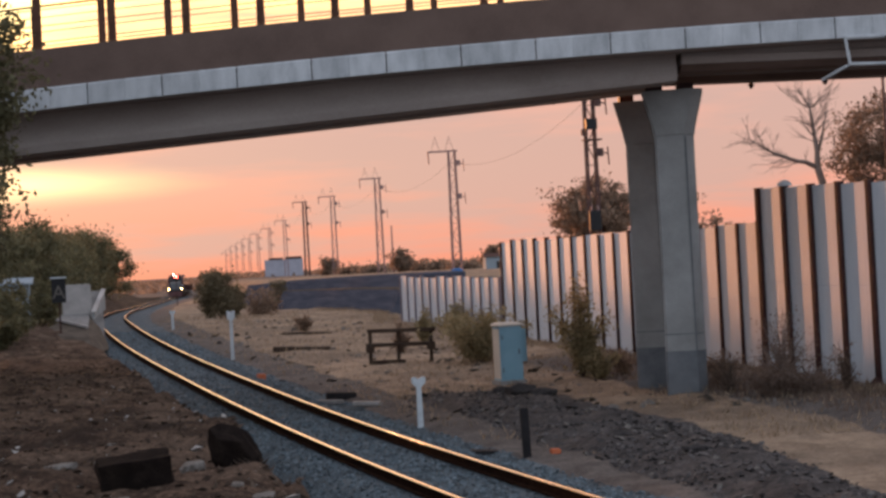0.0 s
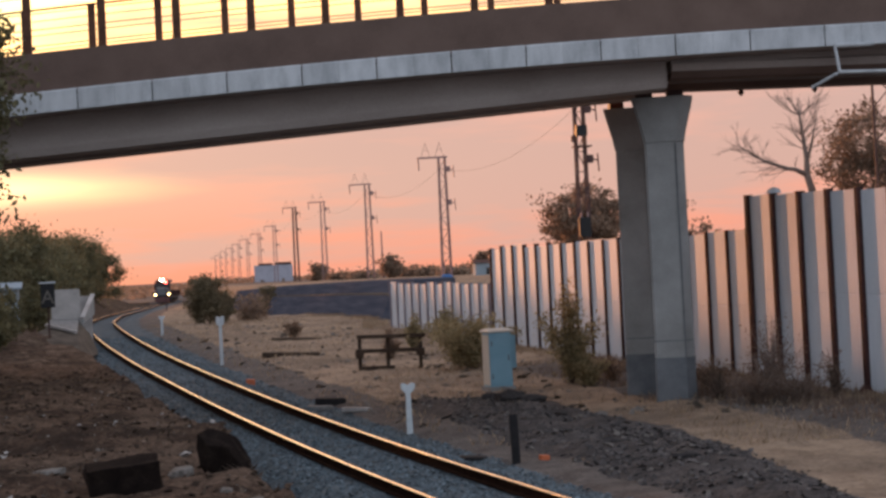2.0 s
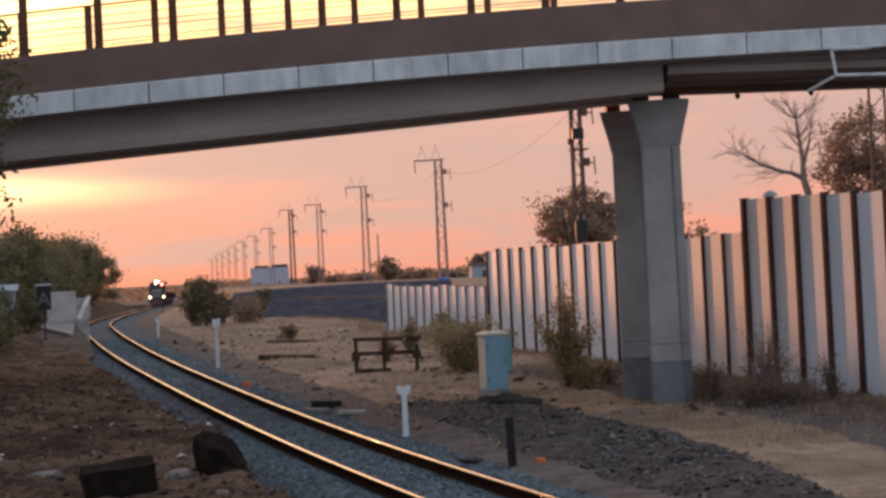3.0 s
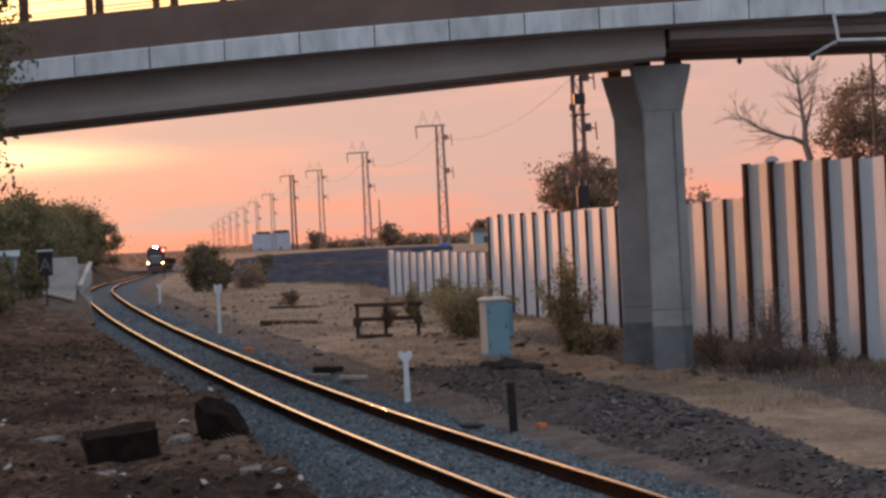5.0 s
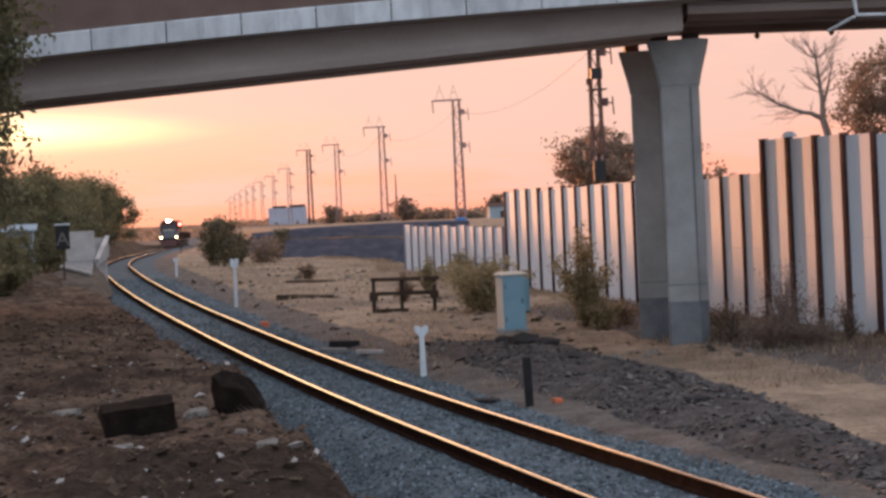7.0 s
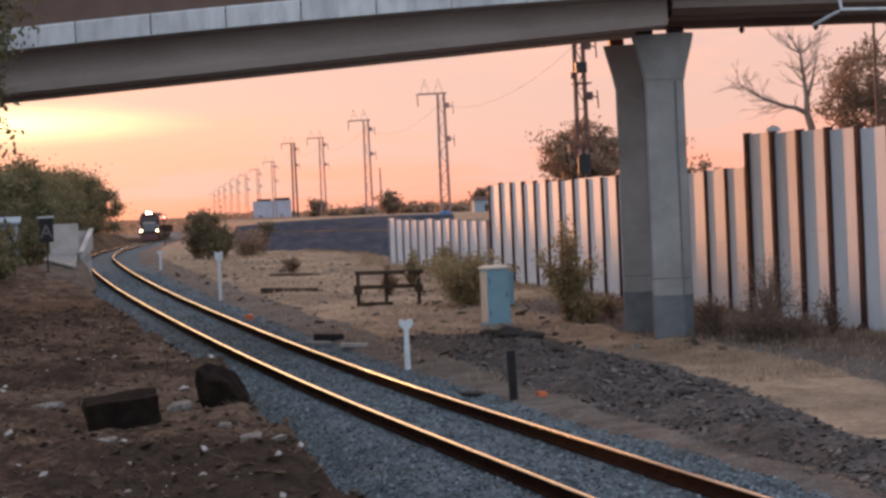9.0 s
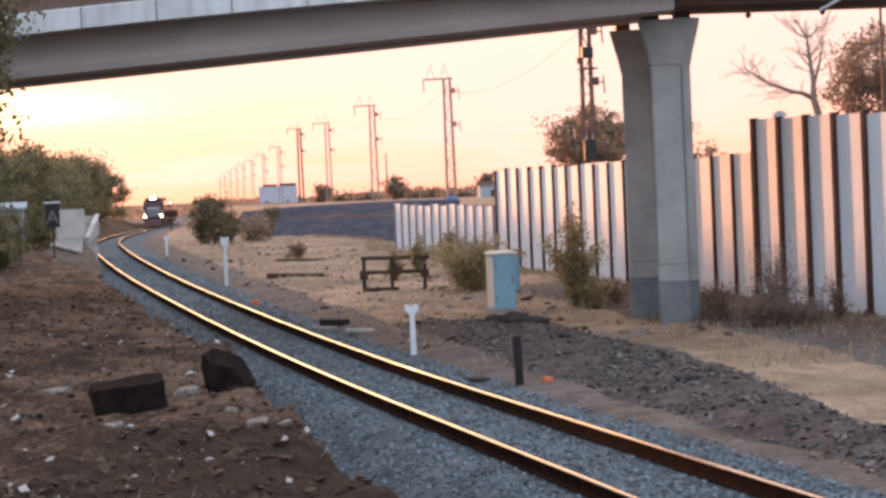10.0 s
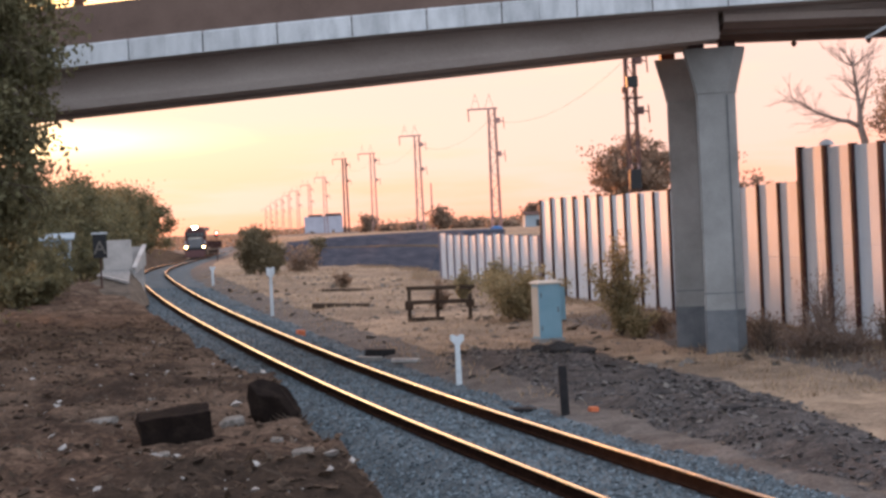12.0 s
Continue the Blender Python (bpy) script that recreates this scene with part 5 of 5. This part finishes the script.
side_v = np.stack([np.cos(ang), np.sin(ang), np.zeros(k)], 1) * nrng.uniform(0.006, 0.03, (k, 1))
tip = np.stack([nrng.normal(0, 0.06, k), nrng.normal(0, 0.06, k), nrng.uniform(0.015, 0.085, k)], 1)
me = bpy.data.meshes.new("bank_tufts")
me.from_pydata(np.stack([cen - side_v, cen + side_v, cen + tip], 1).reshape(-1, 3).tolist(), [], np.arange(3 * k).reshape(-1, 3).tolist())
me.materials.append(leafy(material("withered_stalk", [(0.05, 0.036, 0.026), (0.10, 0.074, 0.055), (0.19, 0.145, 0.11)], 2.0, 0.95, bump=0, vary=0.5), 0.3))
tagged(new("bank_tufts", me), "withered brown tufts and stalks on the bank", "grass", kind="stuff")
n = 420
py = 36 + 52 * nrng.random(n) ** 1.2
px = track_x(py) + nrng.uniform(2.4, 11.0, n)
pz, pa, pb, pc, _ = land(px, py)
keep = px < wall_x(py) - 1.0
pl = np.stack([px, py, pz + 0.02], 1)[keep]
tagged(new("yard_stones", scatter("yard_stones", pl, 0.03 + 0.16 * nrng.random(len(pl)) ** 3.0, DUSTY, nrng, 0.35)), "dusty pale stones and broken pieces lying about the yard", "stones", kind="stuff")
n = 260
py = 36 + 45 * nrng.random(n) ** 1.2
px = track_x(py) + nrng.uniform(2.6, 10.0, n)
pz, pa, pb, pc, _ = land(px, py)
keep = px < wall_x(py) - 0.8
pl = np.stack([px, py, pz + 0.02], 1)[keep]
tagged(new("yard_clods", scatter("yard_clods", pl, 0.04 + 0.18 * nrng.random(len(pl)) ** 2.5, SCRUB_EARTH, nrng, 0.22)), "dark clods of earth lying about the yard", "earth", kind="stuff")
for x, y, size, seed in ((1.62, 39.4, (0.75, 0.6, 0.34), 61), (2.1, 39.0, (0.7, 0.5, 0.24), 62), (1.2, 39.9, (0.5, 0.45, 0.2), 63), (3.0, 30.6, (0.8, 0.5, 0.2), 64), (3.9, 27.2, (0.7, 0.45, 0.18), 65)):
    hump = lump(random.Random(seed), size, 2, 0.2)
    ob = tagged(new("slag_lump", hump.mesh("slag_lump", BLACKSLAG)), "black lump of slag in the rubble strip", "slag", "lumps of slag")
    ob.matrix_basis = pose(x, y, land_z(x, y) + size[2] * 0.28, 4, 3, seed * 23)
# planks, slabs and a scrap of orange beside the track
for x, y, size, turn, mat, lab, cat in ((-3.1, 42.0, (0.9, 0.25, 0.10), 10, PALE, "pale concrete slab lying beside the track", "slab"),
                                        (-2.75, 42.6, (0.75, 0.3, 0.22), 8, BLACKPOST, "dark sleeper end lying beside the track", "sleeper"),
                                        (-2.0, 40.6, (0.7, 0.25, 0.09), 4, PALE, "pale broken slab in the dirt", "slab"),
                                        (0.55, 30.4, (0.5, 0.3, 0.10), 4, BLACKPOST, "dark plate lying in the slag", "plate"),
                                        (1.75, 29.3, (0.16, 0.14, 0.09), 20, ORANGE, "orange plastic scrap", "litter"),
                                        (-5.6, 50.5, (0.24, 0.22, 0.18), 20, ORANGE, "small orange track marker", "marker")):
    ob = tagged(new("slab" if cat == "slab" else cat.replace(" ", "_"), Shape().box((0, 0, 0), size).mesh(cat, mat, 0.012)), lab, cat)
    ob.matrix_basis = pose(x, y, land_z(x, y) + size[2] * 0.4, 2, 3, turn)

# ---------------------------------------------------------------- distance
bd = thing("white_building", "long white flat-roofed building on the plain", "building", pose(-41.3, 438, 3.4, 0, 0, 6))
part("wall", Shape().box((0, 0, 2.6), (9.8, 7, 5.2)), LILACWALL, bd)
part("roof", Shape().box((-2.0, 0, 5.4), (3.6, 7.2, 0.5)).box((2.6, 0, 5.5), (4.0, 7.2, 0.6)), WAGON, bd)
bh = thing("blue_house", "small pale blue house on the plain", "house", pose(5.3, 175, 2.6, 0, 0, 4))
part("wall", Shape().box((0, 0, 0.8), (2.2, 3.0, 1.9)), PALEBLUE, bh)
part("roof", Shape().loft([[(-1.3, -1.7, 1.75), (1.3, -1.7, 1.75), (1.3, 1.7, 1.75), (-1.3, 1.7, 1.75)], [(-1.3, -0.1, 2.1), (1.3, -0.1, 2.1), (1.3, 0.1, 2.1), (-1.3, 0.1, 2.1)]]), WAGON, bh)
part("window", Shape().box((0.3, -1.52, 0.9), (0.6, 0.06, 0.7)), GLASS, bh)
tk = thing("blue_tank", "blue tank at the foot of a mast", "tank", pose(1.15, 150, 2.6))
part("shell", Shape().tube([(0, 0, -0.2), (0, 0, 0.55), (0, 0, 0.7)], [0.55, 0.55, 0.3], 14), BLUE, tk)
for i, (x, y, h, w) in enumerate([(-5.6, 231, 2.9, 3.6), (-2.8, 236, 0.8, 4.5), (-19.5, 290, 2.8, 3.4), (-10.5, 260, 0.7, 5.0), (5.6, 200, 2.6, 2.0), (2.5, 215, 0.6, 5.0), (8.2, 190, 0.8, 4.5), (-14.5, 270, 0.8, 5.0),
                                  (-0.5, 224, 0.8, 4.0)]):
    build_tree("tree", x, y, h, w, LEAF_BROWN, 0.28, 1500, 120 + i, "round brown tree on the far plain", trunk=0.1, low=0.1)
n = 15000
fy = nrng.uniform(430, 1500, n)
fx = fy * nrng.uniform(-0.30, 0.12, n)
fz = land(fx, fy)[0]
hump = np.clip(wave(fx, fy, 60.0, 3) + 0.5, 0.1, 1.4)
me = leaves("far_woods", np.stack([fx, fy, fz + nrng.random(n) * 2.2 * hump], 1), 1.2, LEAF_BROWN, nrng, 1.3)
tagged(new("far_woods", me), "brown scrub and woods along the skyline", "woods", kind="stuff")


# ---------------------------------------------------------------- the signal and the train
sg = thing("red_signal", "trackside signal with a lit red lamp", "signal", pose(-32.4, 205.0, 0.7))
part("pole", Shape().tube([(0, 0, 0), (0, 0, 3.3)], 0.06, 8), DARKSTEEL, sg)
part("head", Shape().box((0, 0.12, 3.45), (0.5, 0.2, 0.7)), BLACK, sg, bevel=0.03)
part("lamp", Shape().tube([(0, 0.03, 3.5), (0, -0.03, 3.5)], 0.17, 12), REDLIGHT, sg, "glowing red lamp")


def build_loco():
    lo = thing("locomotive", "dark red and grey diesel locomotive with lit headlights", "locomotive")
    # its nose points to -y, and its front coupler stands at the origin, on the rails
    part("frame", Shape().box((0, 11.2, 1.25), (3.0, 21.2, 0.5)), BLACK, lo, bevel=0.03)
    part("plough", Shape().loft([[(-1.4, 0.45, 0.15), (1.4, 0.45, 0.15), (1.4, 0.8, 1.2), (-1.4, 0.8, 1.2)], [(-1.1, 0.1, 0.18), (1.1, 0.1, 0.18), (1.4, 0.6, 1.2), (-1.4, 0.6, 1.2)]]), LOCORED, lo)
    part("nose", Shape().loft([[(-1.0, 1.5, 1.5), (1.0, 1.5, 1.5), (1.0, 1.7, 2.75), (-1.0, 1.7, 2.75)], [(-1.05, 3.6, 1.5), (1.05, 3.6, 1.5), (1.05, 3.6, 3.0), (-1.05, 3.6, 3.0)]]), LOCOGREY, lo, bevel=0.06)
    cab = part("cab", Shape().loft([[(-1.48, 3.4, 1.5), (1.48, 3.4, 1.5), (1.48, 3.55, 3.7), (1.1, 3.75, 4.35), (-1.1, 3.75, 4.35), (-1.48, 3.55, 3.7)],
                                    [(-1.48, 6.4, 1.5), (1.48, 6.4, 1.5), (1.48, 6.4, 3.7), (1.1, 6.4, 4.45), (-1.1, 6.4, 4.45), (-1.48, 6.4, 3.7)]]), LOCORED, lo, bevel=0.03)
    for x in (-0.95, -0.32, 0.32, 0.95):
        part("window", Shape().box((x, 3.47, 3.35), (0.5, 0.06, 0.55), Euler((radians(-4), 0, 0)).to_matrix()), GLASS, cab)
    hl = part("headlight_box", Shape().box((0, 3.62, 4.34), (0.86, 0.4, 0.42)), BLACK, lo, bevel=0.03)
    for x in (-0.19, 0.19):
        part("headlight", Shape().tube([(x, 3.43, 4.36), (x, 3.39, 4.36)], 0.14, 12), HEADLIGHT, hl, "bright white headlight")
    for x in (-1.22, 1.22):
        dl = part("ditch_light_box", Shape().box((x, 0.72, 1.62), (0.42, 0.3, 0.42)), BLACK, lo, bevel=0.03)
        part("ditch_light", Shape().tube([(x, 0.57, 1.62), (x, 0.54, 1.62)], 0.145, 12), DITCH, dl, "glowing yellow ditch light")
    part("hood", Shape().loft([[(-0.9, 6.42, 1.5), (0.9, 6.42, 1.5), (0.9, 6.42, 4.1), (0.6, 6.42, 4.4), (-0.6, 6.42, 4.4), (-0.9, 6.42, 4.1)],
                               [(-0.9, 21.0, 1.5), (0.9, 21.0, 1.5), (0.9, 21.0, 4.1), (0.6, 21.0, 4.4), (-0.6, 21.0, 4.4), (-0.9, 21.0, 4.1)]]), LOCORED, lo, bevel=0.03)
    part("radiator", Shape().box((0, 18.6, 4.2), (2.9, 4.2, 0.5)), LOCOGREY, lo, bevel=0.05)
    part("fuel_tank", Shape().box((0, 11.2, 0.72), (2.7, 5.2, 0.7)), BLACK, lo, bevel=0.12)
    for x in (-1.35, 1.35):
        hr = Shape()
        for y in (0.9, 1.9, 2.9):
            hr.tube([(x, y, 1.5), (x, y, 2.5)], 0.02, 6)
        hr.tube([(x, 0.9, 2.5), (x, 2.9, 2.5)], 0.02, 6)
        part("handrail", hr, WHITEPAINT, lo)
    for y in (4.2, 18.0):
        tr = part("bogie", Shape().box((0, y, 0.62), (2.5, 4.6, 0.5)), BLACK, lo, bevel=0.05)
        for dy in (-1.8, 0.0, 1.8):
            for x in (-0.755, 0.755):
                part("wheel", Shape().tube([(x - 0.06, y + dy, 0.51), (x + 0.06, y + dy, 0.51)], 0.51, 18), RUST, tr)
    return lo


def build_wagon():
    w = thing("gondola_wagon", "low brown open freight wagon behind the locomotive", "freight wagon", group="wagons of the train")
    part("floor", Shape().box((0, 7.5, 1.1), (2.9, 14.6, 0.25)), BLACK, w)
    for x in (-1.42, 1.42):
        sd = part("side", Shape().box((x, 7.5, 1.85), (0.08, 14.6, 1.25)), WAGON, w)
        for i in range(9):
            part("rib", Shape().box((x + math.copysign(0.09, x), 0.7 + 1.7 * i, 1.85), (0.1, 0.12, 1.2)), WAGON, sd)
    for y in (0.25, 14.75):
        part("end_wall", Shape().box((0, y, 1.85), (2.8, 0.08, 1.25)), WAGON, w)
    for y in (2.2, 12.8):
        b = part("bogie", Shape().box((0, y, 0.6), (2.2, 2.4, 0.4)), BLACK, w)
        for dy in (-0.85, 0.85):
            for x in (-0.755, 0.755):
                part("wheel", Shape().tube([(x - 0.06, y + dy, 0.42), (x + 0.06, y + dy, 0.42)], 0.42, 16), RUST, b)
    return w


loco = build_loco()
wagons = [build_wagon()]
for i in range(3):
    wagons.append(copy_thing(wagons[0], pose(0, 0, 0)))


def on_track(y, length):
    """The pose of a vehicle whose front stands at y and whose rear is length further along."""
    a = Vector((track_x(y), y, rail_z(y)))
    y2 = y + length * 0.99
    b = Vector((track_x(y2), y2, rail_z(y2)))
    d = b - a
    return pose(*a, math.degrees(math.atan2(d.z, d.y)), 0, math.degrees(math.atan2(-d.x, d.y)))


def motions():
    times = [0.0, 2.0, 4.0, 6.0, 8.0, 10.0, 12.0]
    front = [331.5 - 8.05 * t for t in times]
    walk(loco, [(t, on_track(y, 22.0)) for t, y in zip(times, front)])
    for i, w in enumerate(wagons):
        walk(w, [(t, on_track(y + 22.6 + 15.6 * i, 15.0)) for t, y in zip(times, front)])


motions()
